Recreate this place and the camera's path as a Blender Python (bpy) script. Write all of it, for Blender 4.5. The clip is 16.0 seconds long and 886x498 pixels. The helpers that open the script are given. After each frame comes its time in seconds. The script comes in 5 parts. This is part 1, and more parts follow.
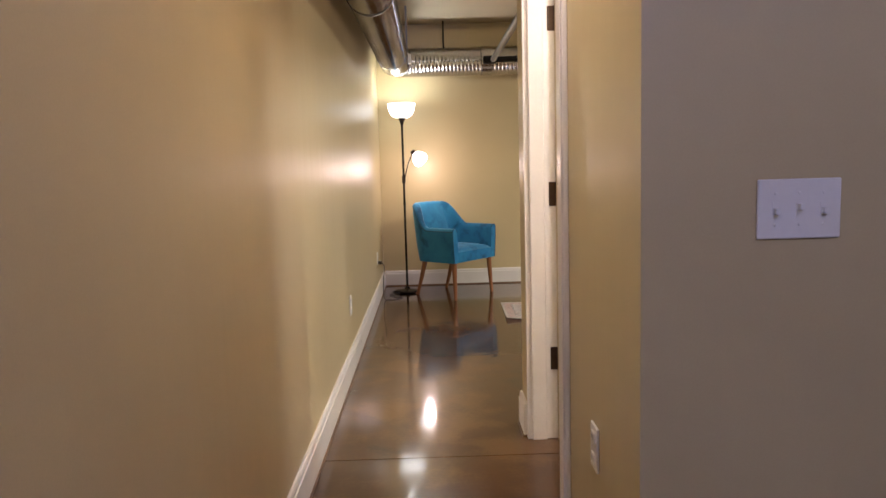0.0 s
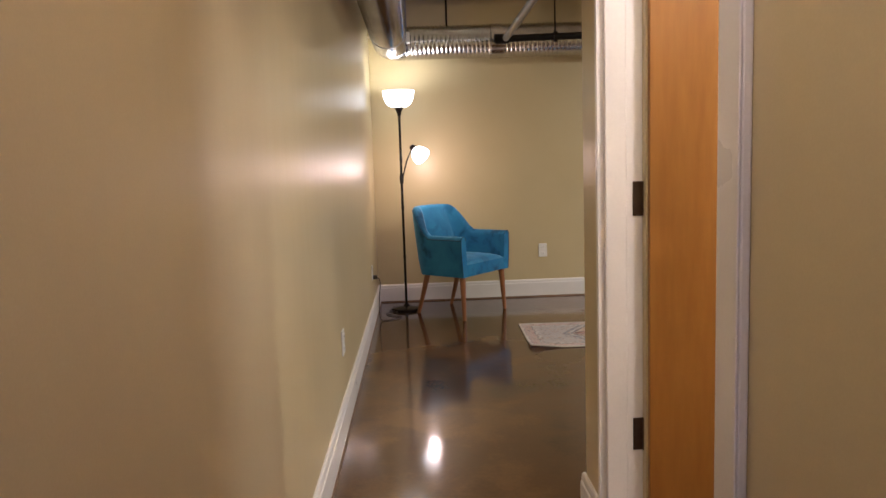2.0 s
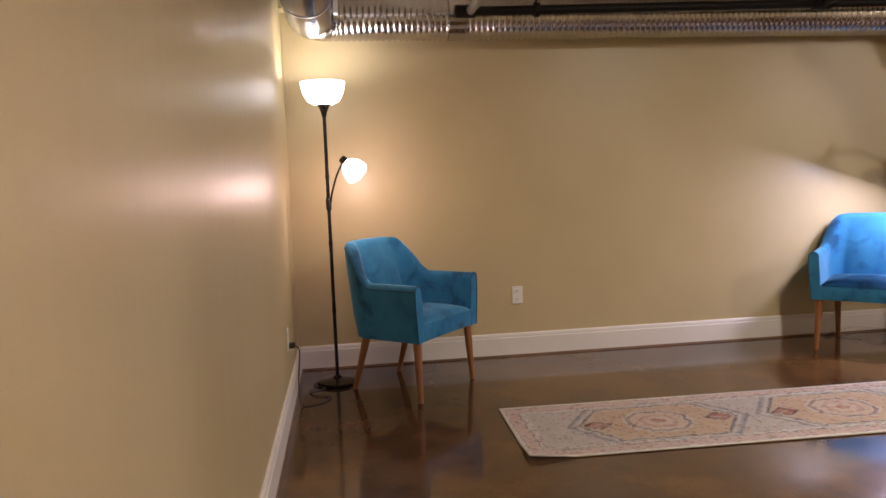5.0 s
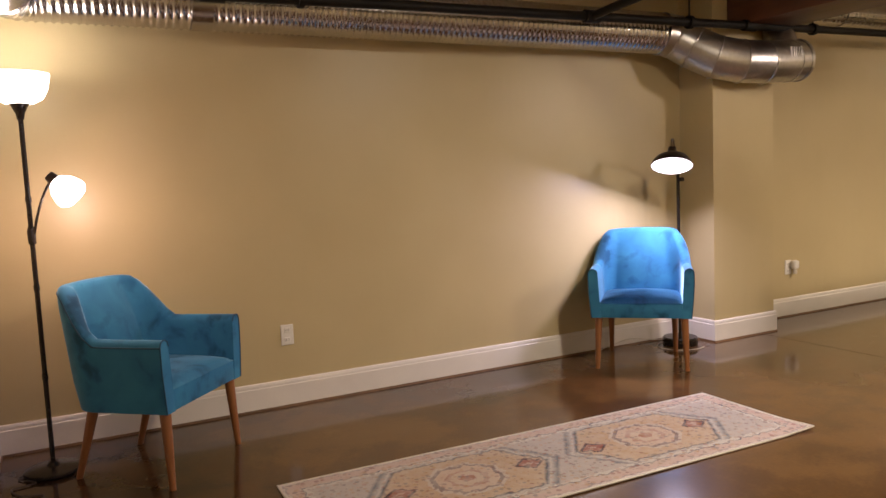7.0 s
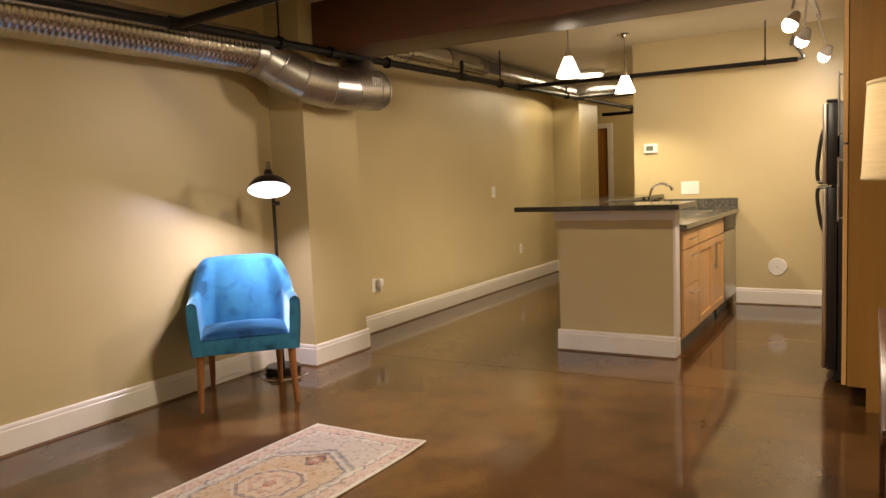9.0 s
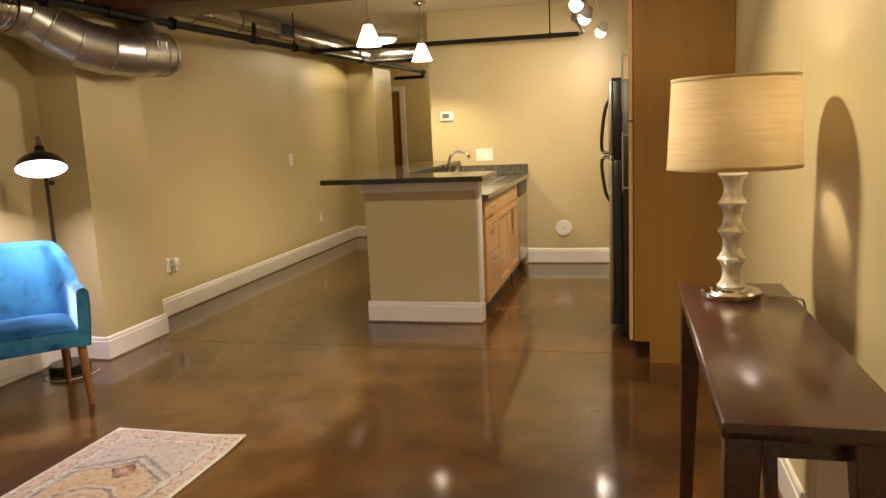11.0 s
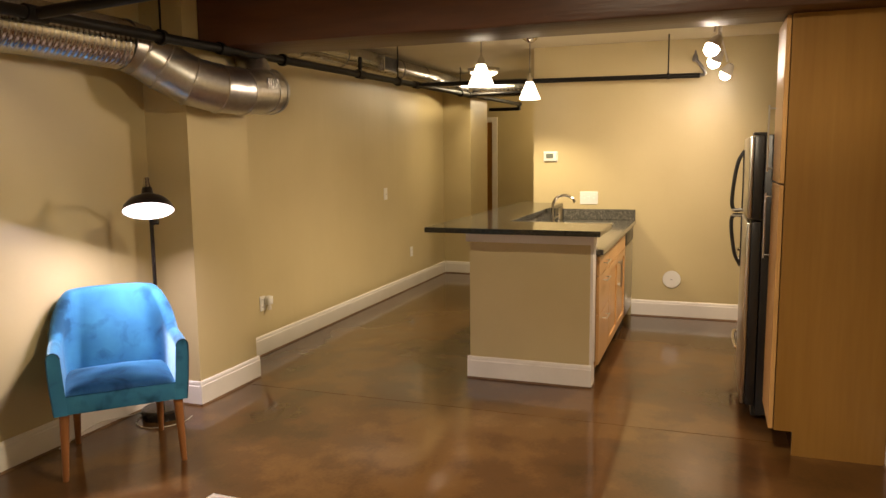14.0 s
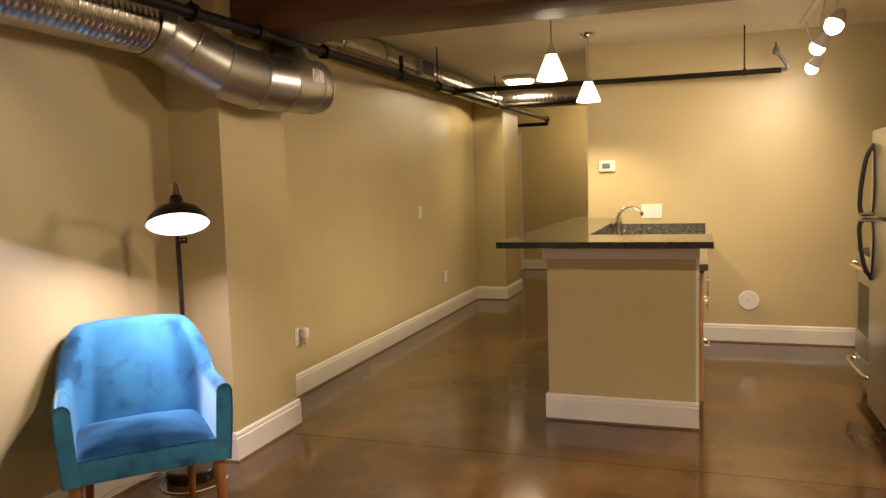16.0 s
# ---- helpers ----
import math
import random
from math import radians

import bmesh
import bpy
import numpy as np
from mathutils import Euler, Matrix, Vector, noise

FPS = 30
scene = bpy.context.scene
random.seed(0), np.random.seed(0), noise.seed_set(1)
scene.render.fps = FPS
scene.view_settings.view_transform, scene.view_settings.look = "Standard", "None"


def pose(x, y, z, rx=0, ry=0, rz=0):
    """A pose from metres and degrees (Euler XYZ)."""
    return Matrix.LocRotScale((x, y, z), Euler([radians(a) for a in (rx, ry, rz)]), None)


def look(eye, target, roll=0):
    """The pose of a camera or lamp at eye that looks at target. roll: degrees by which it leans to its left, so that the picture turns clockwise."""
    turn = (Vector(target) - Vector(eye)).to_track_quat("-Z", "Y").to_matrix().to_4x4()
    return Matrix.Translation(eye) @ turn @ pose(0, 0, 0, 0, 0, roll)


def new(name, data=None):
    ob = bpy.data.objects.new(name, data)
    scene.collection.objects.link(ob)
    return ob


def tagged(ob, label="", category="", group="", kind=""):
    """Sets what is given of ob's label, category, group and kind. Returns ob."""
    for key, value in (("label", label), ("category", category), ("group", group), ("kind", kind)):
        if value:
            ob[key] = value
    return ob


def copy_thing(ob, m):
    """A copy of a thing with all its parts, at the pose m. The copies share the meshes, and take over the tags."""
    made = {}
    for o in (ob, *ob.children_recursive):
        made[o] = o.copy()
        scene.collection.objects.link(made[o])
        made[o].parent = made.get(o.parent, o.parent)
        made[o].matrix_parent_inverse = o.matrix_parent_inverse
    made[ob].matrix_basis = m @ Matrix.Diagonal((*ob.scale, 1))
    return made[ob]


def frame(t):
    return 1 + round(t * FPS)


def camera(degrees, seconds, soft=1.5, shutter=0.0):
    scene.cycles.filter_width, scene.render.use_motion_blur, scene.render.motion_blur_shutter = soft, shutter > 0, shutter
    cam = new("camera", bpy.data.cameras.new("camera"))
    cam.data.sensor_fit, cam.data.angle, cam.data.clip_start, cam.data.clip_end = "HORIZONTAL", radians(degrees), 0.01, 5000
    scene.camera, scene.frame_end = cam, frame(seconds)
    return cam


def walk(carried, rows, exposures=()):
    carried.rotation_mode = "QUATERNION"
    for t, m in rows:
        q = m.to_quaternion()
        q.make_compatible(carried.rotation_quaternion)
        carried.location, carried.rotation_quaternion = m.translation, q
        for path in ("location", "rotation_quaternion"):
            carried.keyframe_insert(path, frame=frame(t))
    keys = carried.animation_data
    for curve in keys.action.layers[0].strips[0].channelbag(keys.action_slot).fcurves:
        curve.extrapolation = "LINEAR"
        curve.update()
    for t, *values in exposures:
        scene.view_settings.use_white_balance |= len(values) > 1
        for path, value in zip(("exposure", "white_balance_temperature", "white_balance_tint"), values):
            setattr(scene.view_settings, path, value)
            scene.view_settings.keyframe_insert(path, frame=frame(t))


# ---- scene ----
cam = camera(61.9, 16.0)
PATH = [
    (0, (-0.013, 0.405, 1.21), (0.016, 2.391, 0.98), -1.6),
    (0.5, (-0.038, 0.631, 1.209), (-0.026, 2.617, 0.975), -1.6),
    (1, (-0.105, 0.874, 1.204), (-0.086, 2.86, 0.968), -1.7),
    (1.5, (-0.135, 1.139, 1.203), (-0.092, 3.125, 0.97), -2.3),
    (2, (-0.14, 1.388, 1.192), (-0.076, 3.373, 0.96), -1.9),
    (2.5, (-0.161, 1.701, 1.216), (-0.075, 3.685, 0.981), -2.4),
    (3, (-0.149, 1.961, 1.231), (-0.049, 3.944, 0.995), -2.5),
    (3.2, (-0.151, 2.078, 1.211), (-0.043, 4.063, 0.988), -2.4),
    (5.3, (-0.179, 3.174, 1.205), (0.148, 5.139, 1.021), -2.4),
    (5.5, (-0.179, 3.276, 1.173), (0.201, 5.233, 1.013), -2.7),
    (6, (-0.21, 3.436, 1.204), (0.31, 5.36, 1.041), -2.9),
    (6.5, (-0.182, 3.6, 1.215), (0.504, 5.471, 1.039), -2.2),
    (7, (-0.129, 3.683, 1.235), (0.775, 5.457, 1.05), -2.5),
    (7.5, (-0.114, 3.835, 1.255), (1.06, 5.445, 1.081), -3.0),
    (8, (-0.103, 3.922, 1.262), (1.301, 5.337, 1.099), -2.9),
    (8.5, (-0.072, 3.974, 1.26), (1.518, 5.175, 1.095), -2.4),
    (9, (-0.051, 4.032, 1.265), (1.668, 5.038, 1.086), -2.3),
    (9.5, (-0.03, 4.06, 1.293), (1.789, 4.866, 1.085), -2.8),
    (10, (-0.021, 4.145, 1.303), (1.877, 4.73, 1.068), -3.6),
    (10.2, (-0.014, 4.155, 1.313), (1.904, 4.654, 1.047), -3.6),
    (12.3, (-0.04, 4.243, 1.486), (1.851, 4.778, 1.115), -1.6),
    (12.5, (-0.023, 4.259, 1.498), (1.863, 4.818, 1.135), -1.6),
    (13, (-0.013, 4.303, 1.495), (1.862, 4.914, 1.161), -1.6),
    (13.5, (0.083, 4.38, 1.5), (1.945, 5.045, 1.202), -1.3),
    (14, (0.245, 4.491, 1.542), (2.112, 5.165, 1.289), -0.6),
    (14.5, (0.345, 4.598, 1.483), (2.214, 5.27, 1.249), -0.8),
    (15, (0.462, 4.813, 1.434), (2.332, 5.482, 1.199), -1.2),
    (15.5, (0.61, 4.98, 1.394), (2.48, 5.649, 1.161), -1.6),
    (16, (0.786, 5.17, 1.398), (2.666, 5.831, 1.225), -1.7),
]
walk(cam, [(t, look(eye, target, roll)) for t, eye, target, roll in PATH],
     [(0, 1.50, 5250, 14), (2.5, 1.17, 5150, 18), (5.5, 1.05, 5650, 25), (7.5, 1.15, 6050, 23), (10, 1.2, 6450, 15), (13, 1.18, 6450, 14), (15, 1.20, 6650, 20), (16, 1.14, 6650, 18)])

# ---- world and lamps ----
world = bpy.data.worlds.new("world")
scene.world = world
world.use_nodes = True
world.node_tree.nodes["Background"].inputs[0].default_value = (0.9, 0.8, 0.7, 1)
world.node_tree.nodes["Background"].inputs[1].default_value = 0.0

WARM, YELLOW, PINK, NEUTRAL, COOL = (1.0, 0.81, 0.58), (1.0, 0.84, 0.52), (1.0, 0.66, 0.47), (1.0, 0.86, 0.74), (0.62, 0.66, 1.0)


def lamp(name, place, watts, colour, size=0.04, kind="POINT", target=None, cone=100, blend=0.4):
    data = bpy.data.lights.new(name, kind)
    data.energy, data.color = watts, colour
    if kind != "AREA":
        data.shadow_soft_size = size
    ob = new(name, data)
    ob.location = place
    if kind == "AREA":
        data.shape, data.size = "DISK", size
        ob.matrix_world = look(place, target)
    if kind == "SPOT":
        data.spot_size, data.spot_blend = radians(cone), blend
        ob.matrix_world = look(place, target)
    return ob


# plan, in metres
LEFT, FAR, SOUTH, CEIL = -0.505, 7.75, 3.62, 2.55
HALLEND = 3.71
HALL, ENTRY = 0.385, 1.80
COLX0, COLX1, COLY = 3.935, 4.545, 7.44
KIT, KITEND = 7.40, 6.12

lamp("torchiere_bulb", (-0.262, 7.39, 1.745), 2.5, (1.0, 0.90, 0.74), 0.04)
lamp("reading_bulb", (-0.07, 7.33, 1.165), 3.4, PINK, 0.03)
lamp("task_bulb", (3.388, 7.279, 1.236), 8.5, (0.97, 0.86, 1.0), 0.19, "AREA", (3.088, 7.009, 0.336))
lamp("table_bulb", (2.28, 3.877, 1.365), 0.85, (1.0, 0.84, 0.76), 0.035)
lamp("pendant_bulb_a", (5.37, 6.04, 2.005), 18, YELLOW, 0.07, "SPOT", (5.37, 6.041, 0.0), 140, 0.7)
lamp("pendant_bulb_b", (6.77, 6.016, 2.005), 30, YELLOW, 0.04, "SPOT", (6.77, 6.017, 0.0), 136, 0.7)
lamp("dome_bulb", (8.82, 7.05, 2.44), 8, YELLOW, 0.30, "AREA", (8.82, 7.051, 0.0))
# added lamp, hidden round the corner, that brightens the corridor's end
lamp("corridor_fill", (11.5, 6.45, 2.36), 12, YELLOW, 0.10)
lamp("spot_bulb_a", (5.26, 4.50, 2.15), 62, WARM, 0.18, "SPOT", (4.5, 6.3, 0.0), 145, 0.9)
lamp("spot_bulb_b", (5.98, 4.50, 2.15), 66, WARM, 0.11, "SPOT", (7.3, 5.9, 0.6), 140, 1.0)
lamp("spot_bulb_c", (6.96, 4.41, 2.17), 14, WARM, 0.05, "SPOT", (7.0, 4.85, 0.0), 155, 1.0)
# cool source assumed behind the start of the path, not in view
lamp("unseen_entry_bulb", (0.45, -0.40, 2.36), 17, (0.58, 0.58, 1.0), 0.12)
# fill lamp added for the hallway walls, never in view
lamp("hall_fill", (-0.06, 2.20, 2.40), 13.5, (1.0, 0.76, 0.56), 0.12)
# unseen lamp assumed in the side room; it lights the open door
lamp("unseen_side_room_bulb", (1.15, 2.55, 2.36), 26, NEUTRAL, 0.12)
# unseen ceiling fill, added to raise the living-room level towards peninsula and pantry
lamp("living_fill", (2.55, 4.90, 2.46), 31, (1.0, 0.86, 0.58), 0.22, "AREA", (2.55, 4.901, 0.0))

# ---- materials ----


def nodes_of(name):
    m = bpy.data.materials.new(name)
    m.use_nodes = True
    nt = m.node_tree
    return m, nt.nodes, nt.links, nt.nodes["Principled BSDF"]


def ramp(nodes, stops):
    r = nodes.new("ShaderNodeValToRGB")
    e = r.color_ramp.elements
    while len(e) < len(stops):
        e.new(0.5)
    for k, (p, c) in enumerate(stops):
        e[k].position, e[k].color = p, (*c, 1)
    return r


def surface(name, a, b, rough=0.5, metal=0.0, grain=60.0, large=3.0, bump=0.1, spread=0.06, stretch=(1, 1, 1), coat=0.0, depth=0.004, specular=0.5, per_piece=0.0, wave=0.0):
    """Two colours mixed at a large and a fine scale, with roughness and relief to go with them."""
    m, nodes, links, p = nodes_of(name)
    co = nodes.new("ShaderNodeTexCoord")
    mp = nodes.new("ShaderNodeMapping")
    mp.inputs["Scale"].default_value = stretch
    links.new(co.outputs["Object"], mp.inputs[0])
    n1, n2 = nodes.new("ShaderNodeTexNoise"), nodes.new("ShaderNodeTexNoise")
    n1.inputs["Scale"].default_value, n1.inputs["Detail"].default_value = large, 5
    n2.inputs["Scale"].default_value, n2.inputs["Detail"].default_value = grain, 4
    links.new(mp.outputs[0], n1.inputs["Vector"])
    links.new(mp.outputs[0], n2.inputs["Vector"])
    add = nodes.new("ShaderNodeMath")
    add.operation = "MULTIPLY_ADD"
    links.new(n2.outputs[0], add.inputs[0])
    add.inputs[1].default_value = 0.4
    links.new(n1.outputs[0], add.inputs[2])
    src = add.outputs[0]
    if per_piece:
        info, pp = nodes.new("ShaderNodeObjectInfo"), nodes.new("ShaderNodeMath")
        pp.operation = "MULTIPLY_ADD"
        links.new(info.outputs["Random"], pp.inputs[0])
        pp.inputs[1].default_value = per_piece
        links.new(src, pp.inputs[2])
        src = pp.outputs[0]
    r = ramp(nodes, [(0.45, a), (0.95, b)])
    links.new(src, r.inputs[0])
    links.new(r.outputs[0], p.inputs["Base Color"])
    mr = nodes.new("ShaderNodeMapRange")
    mr.inputs["To Min"].default_value, mr.inputs["To Max"].default_value = rough - spread, rough + spread
    links.new(n1.outputs[0], mr.inputs[0])
    links.new(mr.outputs[0], p.inputs["Roughness"])
    p.inputs["Metallic"].default_value = metal
    p.inputs["Coat Weight"].default_value = coat
    p.inputs["Coat Roughness"].default_value = 0.08
    p.inputs["Specular IOR Level"].default_value = specular
    if bump:
        bu = nodes.new("ShaderNodeBump")
        bu.inputs["Strength"].default_value, bu.inputs["Distance"].default_value = bump, depth
        links.new(n2.outputs[0], bu.inputs["Height"])
        links.new(bu.outputs[0], p.inputs["Normal"])
        if wave:
            mp2, n3, b2 = nodes.new("ShaderNodeMapping"), nodes.new("ShaderNodeTexNoise"), nodes.new("ShaderNodeBump")
            mp2.inputs["Scale"].default_value = (3.2, 3.2, 0.35)
            n3.inputs["Scale"].default_value, n3.inputs["Detail"].default_value = 1.0, 3
            b2.inputs["Strength"].default_value, b2.inputs["Distance"].default_value = wave, 0.03
            links.new(co.outputs["Object"], mp2.inputs[0])
            links.new(mp2.outputs[0], n3.inputs["Vector"])
            links.new(n3.outputs[0], b2.inputs["Height"])
            links.new(b2.outputs[0], bu.inputs["Normal"])
    return m


def glow(name, colour, strength, base=(0.9, 0.88, 0.82)):
    m, nodes, links, p = nodes_of(name)
    p.inputs["Base Color"].default_value = (*base, 1)
    p.inputs["Roughness"].default_value = 0.3
    p.inputs["Emission Color"].default_value = (*colour, 1)
    p.inputs["Emission Strength"].default_value = strength
    return m


PAINT = surface("tan_wall_paint", (0.50, 0.409, 0.220), (0.56, 0.465, 0.256), 0.38, 0, 220, 1.5, 0.10, 0.05, depth=0.0015, wave=0.22)
CEILING = surface("cream_ceiling_paint", (0.66, 0.58, 0.42), (0.72, 0.64, 0.47), 0.6, 0, 150, 2, 0.12, depth=0.002)
TRIM = surface("white_trim_paint", (0.72, 0.68, 0.62), (0.80, 0.76, 0.70), 0.30, 0, 120, 4, 0.05, depth=0.001)
SHOE = surface("brown_caulk_line", (0.10, 0.055, 0.025), (0.20, 0.11, 0.05), 0.5, 0, 60, 6, 0.1)
PLASTIC = surface("white_plastic", (0.74, 0.72, 0.66), (0.80, 0.78, 0.72), 0.35, 0, 80, 5, 0.0)
DARKPLASTIC = surface("black_plastic", (0.012, 0.012, 0.013), (0.022, 0.021, 0.02), 0.35, 0, 80, 5, 0.03)
BLACKIRON = surface("black_pipe_paint", (0.005, 0.004, 0.0035), (0.011, 0.009, 0.007), 0.5, 0.0, 90, 6, 0.15, depth=0.001, specular=0.2)
BLACKMETAL = surface("black_lamp_enamel", (0.012, 0.010, 0.009), (0.03, 0.022, 0.018), 0.25, 0.3, 90, 6, 0.02)
BRONZE = surface("bronze_lamp_shade_metal", (0.035, 0.026, 0.024), (0.055, 0.042, 0.038), 0.3, 0.7, 90, 6, 0.02)
BRASS = surface("brushed_brass", (0.55, 0.38, 0.17), (0.66, 0.47, 0.22), 0.3, 1.0, 120, 8, 0.05)
HINGE = surface("oil_rubbed_hinge", (0.05, 0.03, 0.02), (0.09, 0.06, 0.04), 0.4, 0.8, 90, 6, 0.05)
GALV = surface("galvanised_duct", (0.44, 0.43, 0.42), (0.62, 0.61, 0.59), 0.24, 1.0, 40, 5, 0.02, 0.05, depth=0.001)
GALVSMOOTH = surface("smooth_sheet_duct", (0.42, 0.41, 0.40), (0.62, 0.61, 0.59), 0.34, 1.0, 40, 5, 0.03, 0.06, depth=0.001)
STEEL = surface("brushed_stainless", (0.52, 0.51, 0.48), (0.62, 0.61, 0.57), 0.30, 1.0, 200, 4, 0.05, 0.05, stretch=(1, 1, 0.02))
CHROME = surface("polished_nickel", (0.62, 0.60, 0.56), (0.72, 0.69, 0.64), 0.14, 1.0, 100, 5, 0.0, 0.04)
GREYMETAL = surface("grey_conduit", (0.16, 0.155, 0.15), (0.24, 0.23, 0.22), 0.4, 0.6, 100, 7, 0.05)
BEAMWOOD = surface("stained_timber_beam", (0.034, 0.011, 0.004), (0.105, 0.038, 0.014), 0.42, 0, 26, 2.2, 0.5, 0.08, stretch=(1, 0.10, 1), depth=0.006)
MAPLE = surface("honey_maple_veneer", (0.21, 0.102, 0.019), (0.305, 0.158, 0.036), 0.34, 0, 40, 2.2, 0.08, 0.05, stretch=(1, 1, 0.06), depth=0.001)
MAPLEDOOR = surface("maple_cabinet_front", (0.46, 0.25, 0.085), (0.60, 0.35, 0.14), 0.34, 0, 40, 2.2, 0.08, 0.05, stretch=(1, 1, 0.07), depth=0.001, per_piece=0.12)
DOORWOOD = surface("amber_birch_door", (0.215, 0.086, 0.011), (0.345, 0.152, 0.024), 0.30, 0, 16, 1.7, 0.06, 0.06, stretch=(3.0, 3.0, 0.42), depth=0.001)
LEGWOOD = surface("walnut_stained_leg", (0.20, 0.075, 0.022), (0.34, 0.14, 0.045), 0.36, 0, 40, 6, 0.08, stretch=(1, 1, 0.12), depth=0.001)
ESPRESSO = surface("dark_espresso_wood", (0.022, 0.0078, 0.0045), (0.085, 0.029, 0.0135), 0.25, 0, 45, 3.0, 0.15, 0.06, stretch=(0.10, 1, 1), coat=0.15, depth=0.001, specular=0.8)
CORD = surface("dark_rubber_cord", (0.02, 0.015, 0.012), (0.04, 0.03, 0.025), 0.5, 0, 50, 5, 0.0)
WHITECORD = surface("clear_white_cord", (0.55, 0.50, 0.42), (0.65, 0.60, 0.52), 0.4, 0, 50, 5, 0.0)
CERAMIC = surface("pearl_silver_ceramic", (0.66, 0.64, 0.58), (0.80, 0.78, 0.72), 0.22, 0.30, 40, 10, 0.05, 0.05)

BOWLGLASS = glow("lit_frosted_bowl", (1.0, 0.88, 0.68), 2.4)
READGLASS = glow("lit_reading_shade", (1.0, 0.86, 0.70), 2.6)
PENDGLASS = glow("lit_pendant_glass", (1.0, 0.86, 0.62), 2.6)
DOMEGLASS = glow("lit_dome_glass", (1.0, 0.82, 0.52), 2.2)
BULB = glow("bulb_face", (1.0, 0.86, 0.66), 26.0)


def frosted_face(name, colour, centre, rim, radius):
    """A frosted bulb face, brightest over its filament and dimmer towards the rim."""
    m, nodes, links, p = nodes_of(name)
    p.inputs["Base Color"].default_value = (0.85, 0.82, 0.80, 1)
    p.inputs["Emission Color"].default_value = (*colour, 1)
    co, sep, ln = nodes.new("ShaderNodeTexCoord"), nodes.new("ShaderNodeSeparateXYZ"), nodes.new("ShaderNodeVectorMath")
    flat = nodes.new("ShaderNodeCombineXYZ")
    ln.operation = "LENGTH"
    links.new(co.outputs["Object"], sep.inputs[0])
    links.new(sep.outputs[0], flat.inputs[0])
    links.new(sep.outputs[1], flat.inputs[1])
    links.new(flat.outputs[0], ln.inputs[0])
    mr = nodes.new("ShaderNodeMapRange")
    mr.interpolation_type = "SMOOTHSTEP"
    mr.inputs["From Min"].default_value, mr.inputs["From Max"].default_value = radius * 0.25, radius
    mr.inputs["To Min"].default_value, mr.inputs["To Max"].default_value = centre, rim
    links.new(ln.outputs["Value"], mr.inputs[0])
    links.new(mr.outputs[0], p.inputs["Emission Strength"])
    return m


TASKFACE = frosted_face("task_bulb_face", (1.0, 0.90, 0.88), 5.0, 1.3, 0.136)
SCREEN = surface("grey_lcd", (0.10, 0.12, 0.10), (0.14, 0.16, 0.13), 0.2, 0, 50, 5, 0.0)


def granite(name, k):
    m, nodes, links, p = nodes_of(name)
    co = nodes.new("ShaderNodeTexCoord")
    v = nodes.new("ShaderNodeTexVoronoi")
    v.inputs["Scale"].default_value = 330
    n = nodes.new("ShaderNodeTexNoise")
    n.inputs["Scale"].default_value, n.inputs["Detail"].default_value = 60, 6
    for q in (v, n):
        links.new(co.outputs["Object"], q.inputs["Vector"])
    mix = nodes.new("ShaderNodeMix")
    mix.data_type = "FLOAT"
    mix.inputs[0].default_value = 0.70
    sep = nodes.new("ShaderNodeSeparateColor")
    links.new(v.outputs["Color"], sep.inputs[0])
    links.new(sep.outputs[0], mix.inputs[2])
    links.new(n.outputs[0], mix.inputs[3])
    r = ramp(nodes, [(0.25, (0.022 * k, 0.022 * k, 0.018 * k)), (0.5, (0.085 * k, 0.082 * k, 0.066 * k)), (0.62, (0.15 * k, 0.14 * k, 0.115 * k)), (0.8, (0.30 * k, 0.27 * k, 0.22 * k))])
    links.new(mix.outputs[0], r.inputs[0])
    links.new(r.outputs[0], p.inputs["Base Color"])
    p.inputs["Roughness"].default_value = 0.10
    return m


